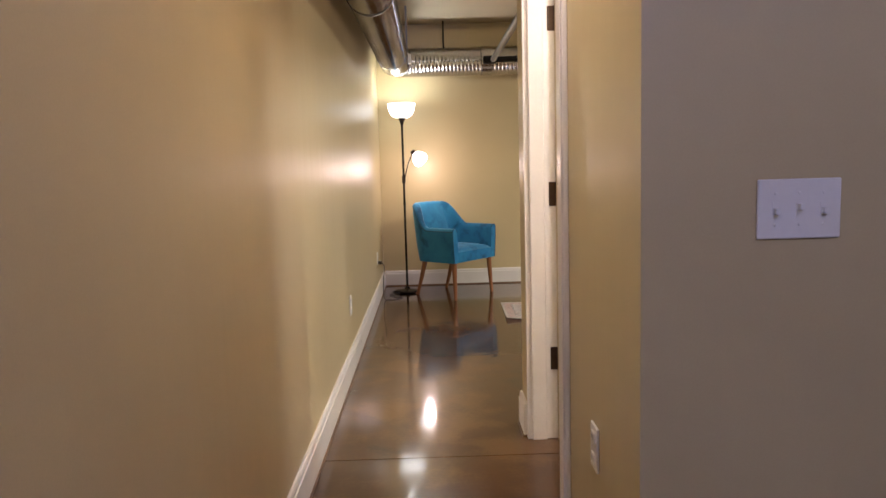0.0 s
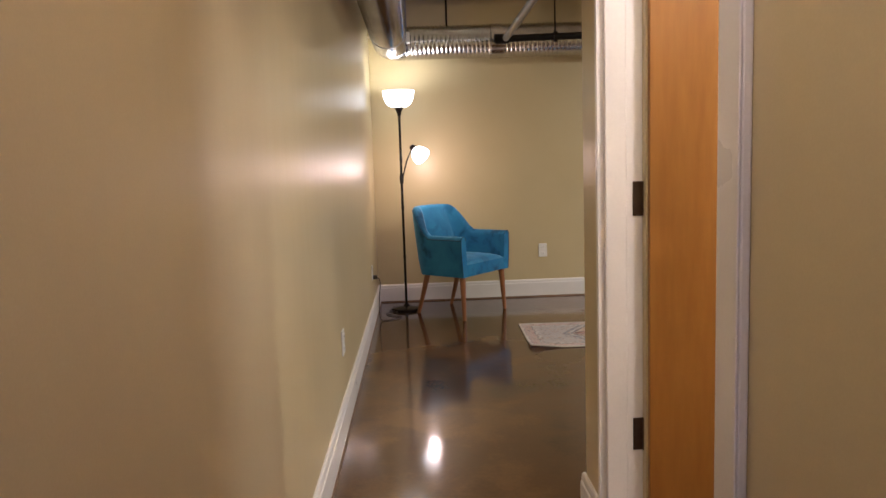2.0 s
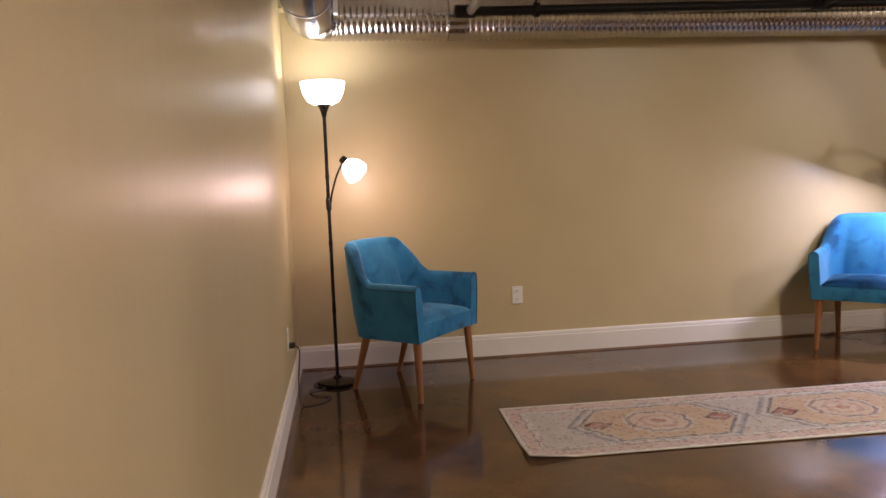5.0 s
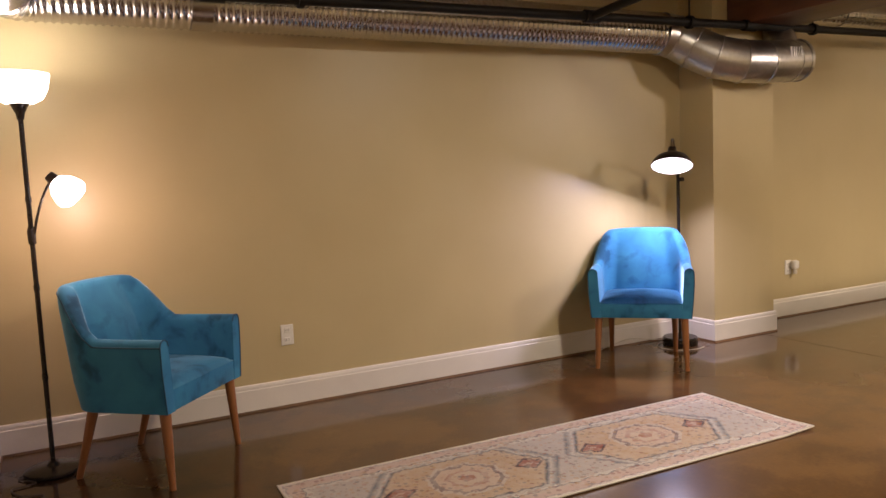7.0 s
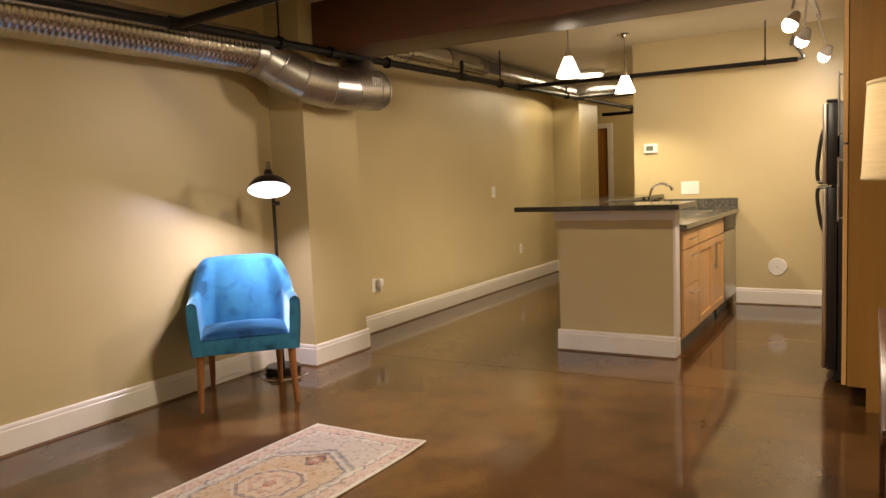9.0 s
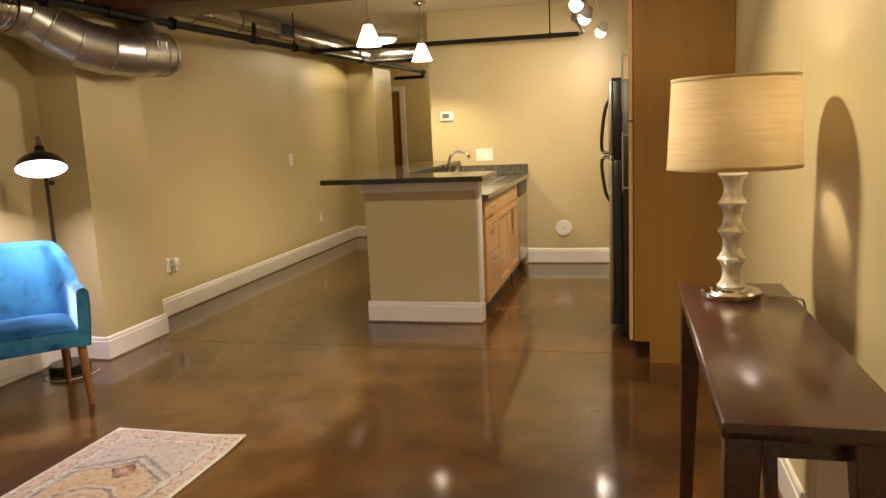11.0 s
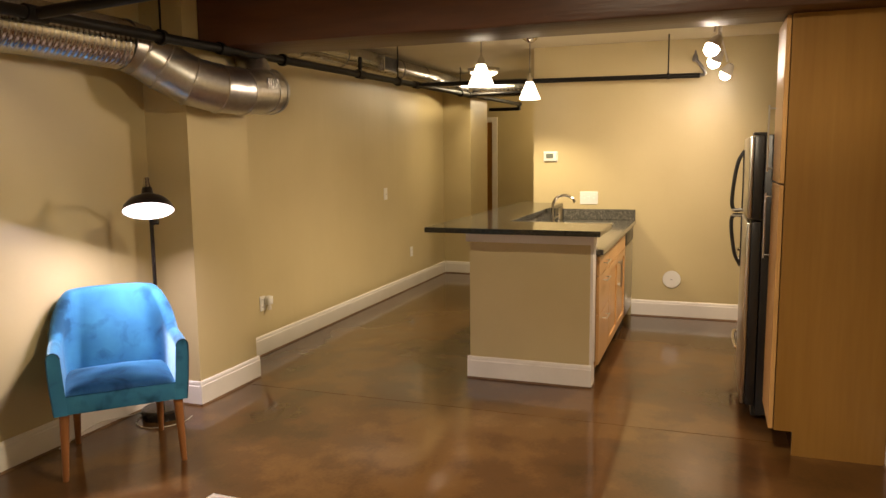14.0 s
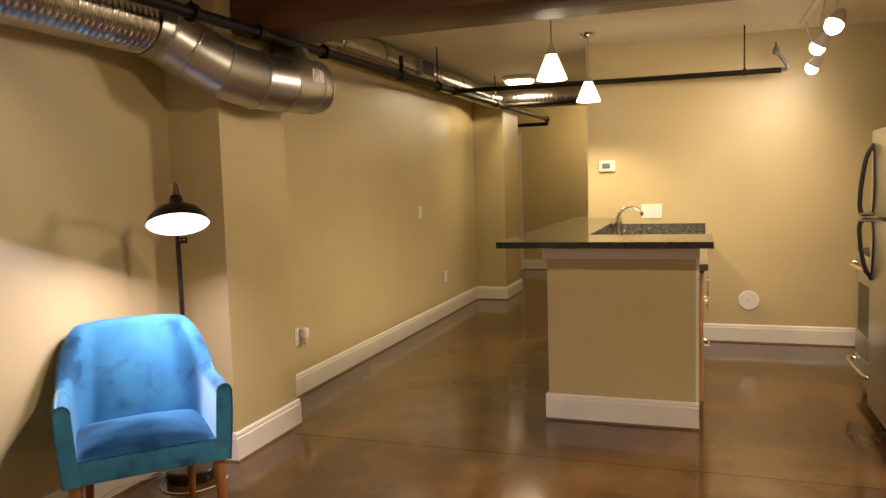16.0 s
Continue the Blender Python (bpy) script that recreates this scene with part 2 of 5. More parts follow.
def stained_concrete():
    """Acid-stained, sealed concrete: cloudy browns under a glossy coat with a faint orange-peel."""
    m, nodes, links, p = nodes_of("stained_concrete")
    co = nodes.new("ShaderNodeTexCoord")
    big, mid, fine = (nodes.new("ShaderNodeTexNoise") for _ in range(3))
    for n, s, d, w in ((big, 0.8, 5, 0.4), (mid, 3.4, 6, 0.2), (fine, 55, 4, 0)):
        n.inputs["Scale"].default_value, n.inputs["Detail"].default_value, n.inputs["Distortion"].default_value = s, d, w
        links.new(co.outputs["Object"], n.inputs["Vector"])
    mul = nodes.new("ShaderNodeMath")
    mul.operation = "MULTIPLY_ADD"
    links.new(mid.outputs[0], mul.inputs[0])
    mul.inputs[1].default_value = 0.58
    links.new(big.outputs[0], mul.inputs[2])
    m2 = nodes.new("ShaderNodeMath")
    m2.operation = "MULTIPLY_ADD"
    links.new(fine.outputs[0], m2.inputs[0])
    m2.inputs[1].default_value = 0.12
    links.new(mul.outputs[0], m2.inputs[2])
    half = nodes.new("ShaderNodeMath")
    half.operation = "MULTIPLY"
    half.inputs[1].default_value = 0.56
    links.new(m2.outputs[0], half.inputs[0])
    r = ramp(nodes, [(0.36, (0.034, 0.0150, 0.0048)), (0.46, (0.068, 0.0290, 0.0088)), (0.55, (0.112, 0.054, 0.0165)), (0.68, (0.180, 0.102, 0.040))])
    r.color_ramp.interpolation = "EASE"
    links.new(half.outputs[0], r.inputs[0])
    links.new(r.outputs[0], p.inputs["Base Color"])
    mr = nodes.new("ShaderNodeMapRange")
    mr.inputs["From Min"].default_value, mr.inputs["From Max"].default_value = 0.3, 0.7
    mr.inputs["To Min"].default_value, mr.inputs["To Max"].default_value = 0.28, 0.40
    links.new(mid.outputs[0], mr.inputs[0])
    links.new(mr.outputs[0], p.inputs["Roughness"])
    p.inputs["Specular IOR Level"].default_value = 0.04
    p.inputs["Coat Weight"].default_value, p.inputs["Coat Roughness"].default_value = 1.0, 0.09
    p.inputs["Coat IOR"].default_value = 1.47
    wave = nodes.new("ShaderNodeTexNoise")
    wave.inputs["Scale"].default_value, wave.inputs["Detail"].default_value = 7, 3
    links.new(co.outputs["Object"], wave.inputs["Vector"])
    bu = nodes.new("ShaderNodeBump")
    bu.inputs["Strength"].default_value, bu.inputs["Distance"].default_value = 0.09, 0.006
    links.new(wave.outputs[0], bu.inputs["Height"])
    links.new(bu.outputs[0], p.inputs["Normal"])
    links.new(bu.outputs[0], p.inputs["Coat Normal"])
    return m


def velvet():
    m, nodes, links, p = nodes_of("blue_velvet")
    co = nodes.new("ShaderNodeTexCoord")
    n1, n2 = nodes.new("ShaderNodeTexNoise"), nodes.new("ShaderNodeTexNoise")
    n1.inputs["Scale"].default_value, n1.inputs["Detail"].default_value, n1.inputs["Distortion"].default_value = 6, 3, 0.3
    n2.inputs["Scale"].default_value, n2.inputs["Detail"].default_value = 500, 2
    for n in (n1, n2):
        links.new(co.outputs["Object"], n.inputs["Vector"])
    r = ramp(nodes, [(0.33, (0.014, 0.080, 0.165)), (0.42, (0.028, 0.156, 0.312)), (0.75, (0.044, 0.224, 0.400))])
    links.new(n1.outputs[0], r.inputs[0])
    n3, mark, press = nodes.new("ShaderNodeTexNoise"), ramp(nodes, [(0.57, (1, 1, 1)), (0.68, (0.66, 0.70, 0.74))]), nodes.new("ShaderNodeMix")
    n3.inputs["Scale"].default_value, n3.inputs["Detail"].default_value, n3.inputs["Distortion"].default_value = 8, 5, 0.3
    links.new(co.outputs["Object"], n3.inputs["Vector"])
    links.new(n3.outputs[0], mark.inputs[0])
    press.data_type, press.blend_type = "RGBA", "MULTIPLY"
    press.inputs[0].default_value = 1.0
    links.new(r.outputs[0], press.inputs[6])
    links.new(mark.outputs[0], press.inputs[7])
    links.new(press.outputs[2], p.inputs["Base Color"])
    p.inputs["Roughness"].default_value = 0.8
    p.inputs["Sheen Weight"].default_value, p.inputs["Sheen Roughness"].default_value = 0.8, 0.35
    p.inputs["Sheen Tint"].default_value = (0.42, 0.70, 0.92, 1)
    p.inputs["Specular IOR Level"].default_value = 0.2
    bu = nodes.new("ShaderNodeBump")
    bu.inputs["Strength"].default_value, bu.inputs["Distance"].default_value = 0.15, 0.001
    links.new(n2.outputs[0], bu.inputs["Height"])
    links.new(bu.outputs[0], p.inputs["Normal"])
    return m


def linen():
    """Lamp-shade fabric: passes part of the light through, with a horizontal slub weave."""
    m, nodes, links, p = nodes_of("cream_linen_shade")
    out = nodes["Material Output"]
    co, mp = nodes.new("ShaderNodeTexCoord"), nodes.new("ShaderNodeMapping")
    mp.inputs["Scale"].default_value = (6, 6, 160)
    n = nodes.new("ShaderNodeTexNoise")
    n.inputs["Scale"].default_value, n.inputs["Detail"].default_value = 1.0, 4
    links.new(co.outputs["Object"], mp.inputs[0])
    links.new(mp.outputs[0], n.inputs["Vector"])
    r = ramp(nodes, [(0.3, (0.70, 0.60, 0.39)), (0.75, (0.80, 0.71, 0.50))])
    links.new(n.outputs[0], r.inputs[0])
    links.new(r.outputs[0], p.inputs["Base Color"])
    p.inputs["Roughness"].default_value = 0.85
    tr = nodes.new("ShaderNodeBsdfTranslucent")
    links.new(r.outputs[0], tr.inputs[0])
    mix = nodes.new("ShaderNodeMixShader")
    mix.inputs[0].default_value = 0.55
    links.new(p.outputs[0], mix.inputs[1])
    links.new(tr.outputs[0], mix.inputs[2])
    links.new(mix.outputs[0], out.inputs[0])
    return m


def rug_weave(length, width):
    """A faded oriental runner: border bands, a row of stepped medallions and scattered small motifs."""
    m, nodes, links, p = nodes_of("faded_rug")

    def mth(op, a, b=None, c=None):
        q = nodes.new("ShaderNodeMath")
        q.operation = op
        for k, v in enumerate((a, b, c)):
            if v is None:
                continue
            if isinstance(v, (int, float)):
                q.inputs[k].default_value = v
            else:
                links.new(v, q.inputs[k])
        return q.outputs[0]

    co = nodes.new("ShaderNodeTexCoord")
    warp = nodes.new("ShaderNodeTexNoise")
    warp.inputs["Scale"].default_value, warp.inputs["Detail"].default_value = 28, 3
    links.new(co.outputs["Object"], warp.inputs["Vector"])
    sep = nodes.new("ShaderNodeSeparateXYZ")
    links.new(co.outputs["Object"], sep.inputs[0])
    w = mth("MULTIPLY_ADD", warp.outputs[0], 0.055, -0.0275)
    u = mth("ADD", sep.outputs[0], w)
    v = mth("ADD", sep.outputs[1], w)
    au, av = mth("ABSOLUTE", u), mth("ABSOLUTE", v)
    # distance in from the edge
    edge = mth("MINIMUM", mth("SUBTRACT", length / 2, au), mth("SUBTRACT", width / 2, av))
    # two long hexagons of gold, tip to tip, between pale corners
    cell = mth("ABSOLUTE", mth("SUBTRACT", au, 0.47))
    hexa = mth("MAXIMUM", mth("ADD", mth("MULTIPLY", cell, 1 / 0.47), mth("MULTIPLY", av, 1.42)), mth("MULTIPLY", av, 1 / 0.262))
    field = ramp(nodes, [(0.0, (0.66, 0.49, 0.33)), (0.60, (0.66, 0.50, 0.34)), (0.80, (0.68, 0.54, 0.39)), (0.83, (0.13, 0.14, 0.18)), (0.87, (0.74, 0.70, 0.66)), (0.945, (0.24, 0.25, 0.29)), (0.98, (0.63, 0.58, 0.55))])
    links.new(hexa, field.inputs[0])
    # a pale rosette in the middle of each
    ros = mth("MAXIMUM", mth("MAXIMUM", mth("MULTIPLY", cell, 1 / 0.165), mth("MULTIPLY", av, 1 / 0.150)), mth("MULTIPLY", mth("ADD", cell, av), 1 / 0.230))
    core = ramp(nodes, [(0.0, (0.52, 0.27, 0.20)), (0.18, (0.72, 0.60, 0.48)), (0.42, (0.60, 0.40, 0.32)), (0.55, (0.72, 0.58, 0.46)), (0.80, (0.34, 0.27, 0.26)), (0.90, (0.70, 0.62, 0.54))])
    core.color_ramp.interpolation = "CONSTANT"
    links.new(ros, core.inputs[0])
    mix0 = nodes.new("ShaderNodeMix")
    mix0.data_type = "RGBA"
    links.new(mth("LESS_THAN", ros, 1.0), mix0.inputs[0])
    links.new(field.outputs[0], mix0.inputs[6])
    links.new(core.outputs[0], mix0.inputs[7])
    # a small red lozenge towards each end
    loz = mth("ADD", mth("MULTIPLY", mth("ABSOLUTE", mth("SUBTRACT", cell, 0.300)), 1 / 0.082), mth("MULTIPLY", av, 1 / 0.066))
    red = ramp(nodes, [(0.0, (0.62, 0.44, 0.34)), (0.25, (0.42, 0.15, 0.11)), (0.68, (0.14, 0.09, 0.10)), (0.90, (0.60, 0.42, 0.30))])
    red.color_ramp.interpolation = "CONSTANT"
    links.new(loz, red.inputs[0])
    mix1 = nodes.new("ShaderNodeMix")
    mix1.data_type = "RGBA"
    links.new(mth("LESS_THAN", loz, 1.0), mix1.inputs[0])
    links.new(mix0.outputs[2], mix1.inputs[6])
    links.new(red.outputs[0], mix1.inputs[7])
    # scattered motifs
    vor = nodes.new("ShaderNodeTexVoronoi")
    vor.inputs["Scale"].default_value = 36
    links.new(co.outputs["Object"], vor.inputs["Vector"])
    dots = mth("LESS_THAN", vor.outputs["Distance"], 0.34)
    dotc = nodes.new("ShaderNodeMix")
    dotc.data_type = "RGBA"
    links.new(mth("MULTIPLY", dots, 0.6), dotc.inputs[0])
    links.new(mix1.outputs[2], dotc.inputs[6])
    hue = ramp(nodes, [(0.0, (0.468, 0.195, 0.156)), (0.35, (0.24, 0.23, 0.25)), (0.6, (0.598, 0.364, 0.156)), (0.8, (0.650, 0.468, 0.390))])
    sc = nodes.new("ShaderNodeSeparateColor")
    links.new(vor.outputs["Color"], sc.inputs[0])
    links.new(sc.outputs[0], hue.inputs[0])
    links.new(hue.outputs[0], dotc.inputs[7])
    # border bands
    band = ramp(nodes, [(0.0, (0.80, 0.74, 0.66)), (0.14, (0.52, 0.46, 0.45)), (0.20, (0.72, 0.58, 0.52)), (0.66, (0.70, 0.60, 0.53)), (0.74, (0.28, 0.27, 0.30)), (0.80, (0.76, 0.73, 0.68))])
    band.color_ramp.interpolation = "CONSTANT"
    links.new(mth("MULTIPLY", edge, 1 / 0.105), band.inputs[0])
    bandv = nodes.new("ShaderNodeMix")
    bandv.data_type = "RGBA"
    inner = mth("MULTIPLY", mth("GREATER_THAN", edge, 0.02), mth("LESS_THAN", vor.outputs["Distance"], 0.42))
    links.new(mth("MULTIPLY", inner, 0.6), bandv.inputs[0])
    links.new(band.outputs[0], bandv.inputs[6])
    links.new(hue.outputs[0], bandv.inputs[7])
    fin = nodes.new("ShaderNodeMix")
    fin.data_type = "RGBA"
    links.new(mth("LESS_THAN", edge, 0.105), fin.inputs[0])
    links.new(dotc.outputs[2], fin.inputs[6])
    links.new(bandv.outputs[2], fin.inputs[7])
    # small scattered threads of darker wool
    bits = nodes.new("ShaderNodeTexVoronoi")
    bits.distance = "MANHATTAN"
    bits.inputs["Scale"].default_value = 62
    links.new(co.outputs["Object"], bits.inputs["Vector"])
    spec = nodes.new("ShaderNodeMix")
    spec.data_type = "RGBA"
    links.new(mth("MULTIPLY", mth("LESS_THAN", bits.outputs["Distance"], 0.36), 0.55), spec.inputs[0])
    links.new(fin.outputs[2], spec.inputs[6])
    tone = ramp(nodes, [(0.0, (0.20, 0.18, 0.20)), (0.4, (0.45, 0.22, 0.17)), (0.65, (0.60, 0.46, 0.26)), (0.85, (0.72, 0.70, 0.66))])
    bs = nodes.new("ShaderNodeSeparateColor")
    links.new(bits.outputs["Color"], bs.inputs[0])
    links.new(bs.outputs[1], tone.inputs[0])
    links.new(tone.outputs[0], spec.inputs[7])
    fin = spec
    # fading
    fade = nodes.new("ShaderNodeTexNoise")
    fade.inputs["Scale"].default_value, fade.inputs["Detail"].default_value = 24, 8
    links.new(co.outputs["Object"], fade.inputs["Vector"])
    worn = nodes.new("ShaderNodeMix")
    worn.data_type = "RGBA"
    fr = nodes.new("ShaderNodeMapRange")
    fr.inputs["From Min"].default_value, fr.inputs["From Max"].default_value = 0.35, 0.7
    fr.inputs["To Min"].default_value, fr.inputs["To Max"].default_value = 0.0, 0.48
    links.new(fade.outputs[0], fr.inputs[0])
    links.new(fr.outputs[0], worn.inputs[0])
    links.new(fin.outputs[2], worn.inputs[6])
    worn.inputs[7].default_value = (0.76, 0.70, 0.62, 1)
    links.new(worn.outputs[2], p.inputs["Base Color"])
    p.inputs["Roughness"].default_value = 0.95
    p.inputs["Specular IOR Level"].default_value = 0.1
    pile = nodes.new("ShaderNodeTexNoise")
    pile.inputs["Scale"].default_value = 420
    links.new(co.outputs["Object"], pile.inputs["Vector"])
    bu = nodes.new("ShaderNodeBump")
    bu.inputs["Strength"].default_value, bu.inputs["Distance"].default_value = 0.5, 0.002
    links.new(pile.outputs[0], bu.inputs["Height"])
    links.new(bu.outputs[0], p.inputs["Normal"])
    return m


GRANITE, BARSTONE, CONCRETE, VELVET, LINEN = granite("speckled_granite", 1.0), granite("dark_granite", 0.28), stained_concrete(), velvet(), linen()
PIPING = surface("navy_piping", (0.008, 0.05, 0.11), (0.012, 0.08, 0.16), 0.7, 0, 90, 6, 0.0)

# ---- mesh helpers ----


def finish(ob, bm, material, smooth=False):
    bmesh.ops.recalc_face_normals(bm, faces=bm.faces[:])
    me = ob.data
    bm.to_mesh(me)
    bm.free()
    me.materials.append(material)
    if smooth:
        me.shade_smooth()
        me.set_sharp_from_angle(angle=radians(smooth if smooth > 1 else 35))


def part(name, bm, material, parent=None, label="", smooth=False, at=None):
    """Links a bmesh as one mesh object, under a thing or part where one is given."""
    ob = new(name, bpy.data.meshes.new(name))
    finish(ob, bm, material, smooth)
    if parent:
        ob.parent = parent
    if at is not None:
        ob.matrix_basis = at
    if label:
        ob["label"] = label
    return ob


def thing(name, label, category, at=None, group="", kind=""):
    ob = new(name)
    ob.empty_display_size = 0.1
    if at is not None:
        ob.matrix_basis = at
    return tagged(ob, label, category, group, kind)


def box(bm, x0, x1, y0, y1, z0, z1, bevel=0.0, seg=2):
    r = bmesh.ops.create_cube(bm, size=1, matrix=Matrix.Translation(((x0 + x1) / 2, (y0 + y1) / 2, (z0 + z1) / 2)) @ Matrix.Diagonal((x1 - x0, y1 - y0, z1 - z0, 1)))
    if bevel:
        vs = set(r["verts"])
        bmesh.ops.bevel(bm, geom=[e for e in bm.edges if e.verts[0] in vs and e.verts[1] in vs], offset=bevel, segments=seg, affect="EDGES", profile=0.5)
    return bm


def boxes(*rows, bevel=0.0):
    bm = bmesh.new()
    for r in rows:
        box(bm, *r, bevel=bevel)
    return bm


def lathe(rows, seg=32, at=None, bm=None, close=False):
    """Turned shape from (radius, height) rows."""
    bm = bm or bmesh.new()
    m = at or Matrix()
    rings = []
    for r, z in rows:
        if r < 1e-5:
            rings.append([bm.verts.new(m @ Vector((0, 0, z)))])
        else:
            rings.append([bm.verts.new(m @ Vector((r * math.cos(2 * math.pi * k / seg), r * math.sin(2 * math.pi * k / seg), z))) for k in range(seg)])
    pairs = list(zip(rings, rings[1:])) + ([(rings[-1], rings[0])] if close else [])
    for a, b in pairs:
        for k in range(seg):
            q = (k + 1) % seg
            if len(a) == 1 and len(b) == 1:
                continue
            if len(a) == 1:
                bm.faces.new((a[0], b[k], b[q]))
            elif len(b) == 1:
                bm.faces.new((a[k], a[q], b[0]))
            else:
                bm.faces.new((a[k], a[q], b[q], b[k]))
    return bm


def tube(path, radius, seg=14, bm=None, cap=True):
    """A pipe along points; radius is a number or a function of (length along, angle)."""
    bm = bm or bmesh.new()
    pts = [Vector(p) for p in path]
    up = Vector((0, 0, 1)) if abs((pts[1] - pts[0]).normalized().z) < 0.9 else Vector((1, 0, 0))
    rings, run, side = [], 0.0, None
    for k, p in enumerate(pts):
        d = ((pts[min(k + 1, len(pts) - 1)] - p).normalized() + (p - pts[max(k - 1, 0)]).normalized())
        d.normalize()
        side = d.cross(up).normalized() if side is None else (side - d * side.dot(d)).normalized()
        w = side.cross(d)
        if k:
            run += (p - pts[k - 1]).length
        ring = []
        for q in range(seg):
            a = 2 * math.pi * q / seg
            r = radius(run, a) if callable(radius) else radius
            ring.append(bm.verts.new(p + (side * math.cos(a) + w * math.sin(a)) * r))
        rings.append(ring)
    for a, b in zip(rings, rings[1:]):
        for q in range(seg):
            n = (q + 1) % seg
            bm.faces.new((a[q], a[n], b[n], b[q]))
    if cap:
        bm.faces.new(rings[0])
        bm.faces.new(rings[-1])
    return bm


def mitred(path, r, seg=28):
    """The rings of a bent pipe, mitred where it bends."""
    pts = [Vector(p) for p in path]
    side, rings = None, []
    for k, p in enumerate(pts):
        din = (p - pts[k - 1]).normalized() if k else (pts[1] - p).normalized()
        dout = (pts[k + 1] - p).normalized() if k + 1 < len(pts) else din
        d = (din + dout).normalized()
        side = d.cross(Vector((0, 0, 1))).normalized() if side is None else (side - d * side.dot(d)).normalized()
        w = side.cross(d)
        rings.append([p + (side * math.cos(2 * math.pi * q / seg) + w * math.sin(2 * math.pi * q / seg)) * r for q in range(seg)])
    return rings


def skin(rings):
    bm = bmesh.new()
    rows = [[bm.verts.new(p) for p in ring] for ring in rings]
    for a, b in zip(rows, rows[1:]):
        for q in range(len(a)):
            n = (q + 1) % len(a)
            bm.faces.new((a[q], a[n], b[n], b[q]))
    return bm


def smooth_path(points, steps=8):
    """Catmull-Rom through points."""
    p = [Vector(q) for q in points]
    p = [p[0] * 2 - p[1]] + p + [p[-1] * 2 - p[-2]]
    out = []
    for k in range(1, len(p) - 2):
        for s in range(steps):
            t = s / steps
            a, b, c, d = p[k - 1:k + 3]
            out.append(0.5 * ((2 * b) + (c - a) * t + (2 * a - 5 * b + 4 * c - d) * t * t + (3 * b - a - 3 * c + d) * t ** 3))
    out.append(p[-2])
    return out


def structure(name, bm, material, label, category, smooth=False):
    return tagged(part(name, bm, material, smooth=smooth), label, category, kind="structure")

# ---- structure ----
T = 0.13
floor = tagged(part("floor", boxes((-0.64, 12.6, -1.75, 9.05, -0.20, -0.006)), SHOE), "brown stained concrete floor, polished to a gloss", "floor", kind="structure")
J = 0.0025
for x0, x1, y0, y1 in ((LEFT, HALL + T, -1.6, 3.35), (HALL + T, 1.95, -1.6, 3.35), (LEFT, 4.40, 3.35, FAR), (4.40, 12.4, 3.35, FAR), (10.08, 12.4, FAR, 8.9)):
    part("slab", boxes((x0 + J, x1 - J, y0 + J, y1 - J, -0.006, 0.0)), CONCRETE, floor)

structure("wall_west", boxes((LEFT - T, LEFT, -1.75, FAR + T, 0, CEIL)), PAINT, "tan satin-painted plaster wall of the hallway", "wall")
structure("wall_north", boxes((LEFT, 9.33, FAR, FAR + T, 0, CEIL)), PAINT, "long tan painted wall behind the blue chairs", "wall")
structure("wall_ledge", boxes((LEFT, 0.95, 7.63, FAR, 2.24, 2.48)), PAINT, "shallow tan plaster bulkhead above the duct", "wall")
structure("column_pier", boxes((COLX0, COLX1, COLY, FAR, 0, CEIL)), PAINT, "tan painted pier standing out from the wall", "wall")
structure("wall_corridor_pier", boxes((9.33, 10.08, 7.38, 8.9, 0, CEIL)), PAINT, "tan wall return at the corridor", "wall")
structure("wall_corridor_back", boxes((10.08, 12.53, 8.9, 9.03, 0, CEIL)), PAINT, "tan corridor back wall", "wall")
structure("wall_corridor_end", boxes((12.4, 12.53, 6.12, 7.97, 0, CEIL), (12.4, 12.53, 8.80, 8.9, 0, CEIL), (12.4, 12.53, 7.97, 8.80, 2.08, CEIL)), PAINT, "tan end wall of the corridor with a doorway", "wall")
structure("wall_kitchen", boxes((KIT, 12.53, SOUTH - T, KITEND, 0, CEIL)), PAINT, "tan kitchen wall with thermostat and switches", "wall")
structure("wall_south", boxes((HALL + T, KIT, SOUTH - T, SOUTH, 0, CEIL)), PAINT, "tan wall behind the console table", "wall")
DOOR0, DOOR1, DOORH = 2.634, 3.52, 2.05
structure("wall_hall", boxes((HALL, HALL + T, ENTRY, DOOR0 - 0.02, 0, CEIL), (HALL, HALL + T, DOOR1 + 0.02, HALLEND, 0, CEIL), (HALL, HALL + T, DOOR0 - 0.02, DOOR1 + 0.02, DOORH + 0.02, CEIL)), PAINT,
          "tan hallway wall with a doorway", "wall")
structure("wall_entry", boxes((HALL + T, 1.95, ENTRY, ENTRY + T, 0, CEIL)), PAINT, "tan wall with the triple switch, in cool light", "wall")
structure("wall_entry_east", boxes((1.95, 2.08, -1.75, SOUTH - T, 0, CEIL)), PAINT, "plain tan wall closing the entry", "wall")
structure("wall_entry_south", boxes((LEFT, 1.95, -1.75, -1.6, 0, CEIL)), PAINT, "plain tan wall behind the entry", "wall")
structure("ceiling", boxes((-0.64, 12.6, -1.75, 9.05, CEIL, CEIL + 0.15)), CEILING, "cream painted plaster ceiling", "ceiling")


def beam():
    bm = boxes((4.07, 4.52, SOUTH, COLY - 0.002, 2.20, CEIL), bevel=0.012)
    bmesh.ops.subdivide_edges(bm, edges=[e for e in bm.edges if abs(e.verts[0].co.y - e.verts[1].co.y) > 2], cuts=60)
    for v in bm.verts:
        n = noise.noise(v.co * 2.3)
        v.co.x += 0.005 * n
        v.co.z += 0.004 * noise.noise(v.co * 3.1 + Vector((7, 0, 0)))
    return bm


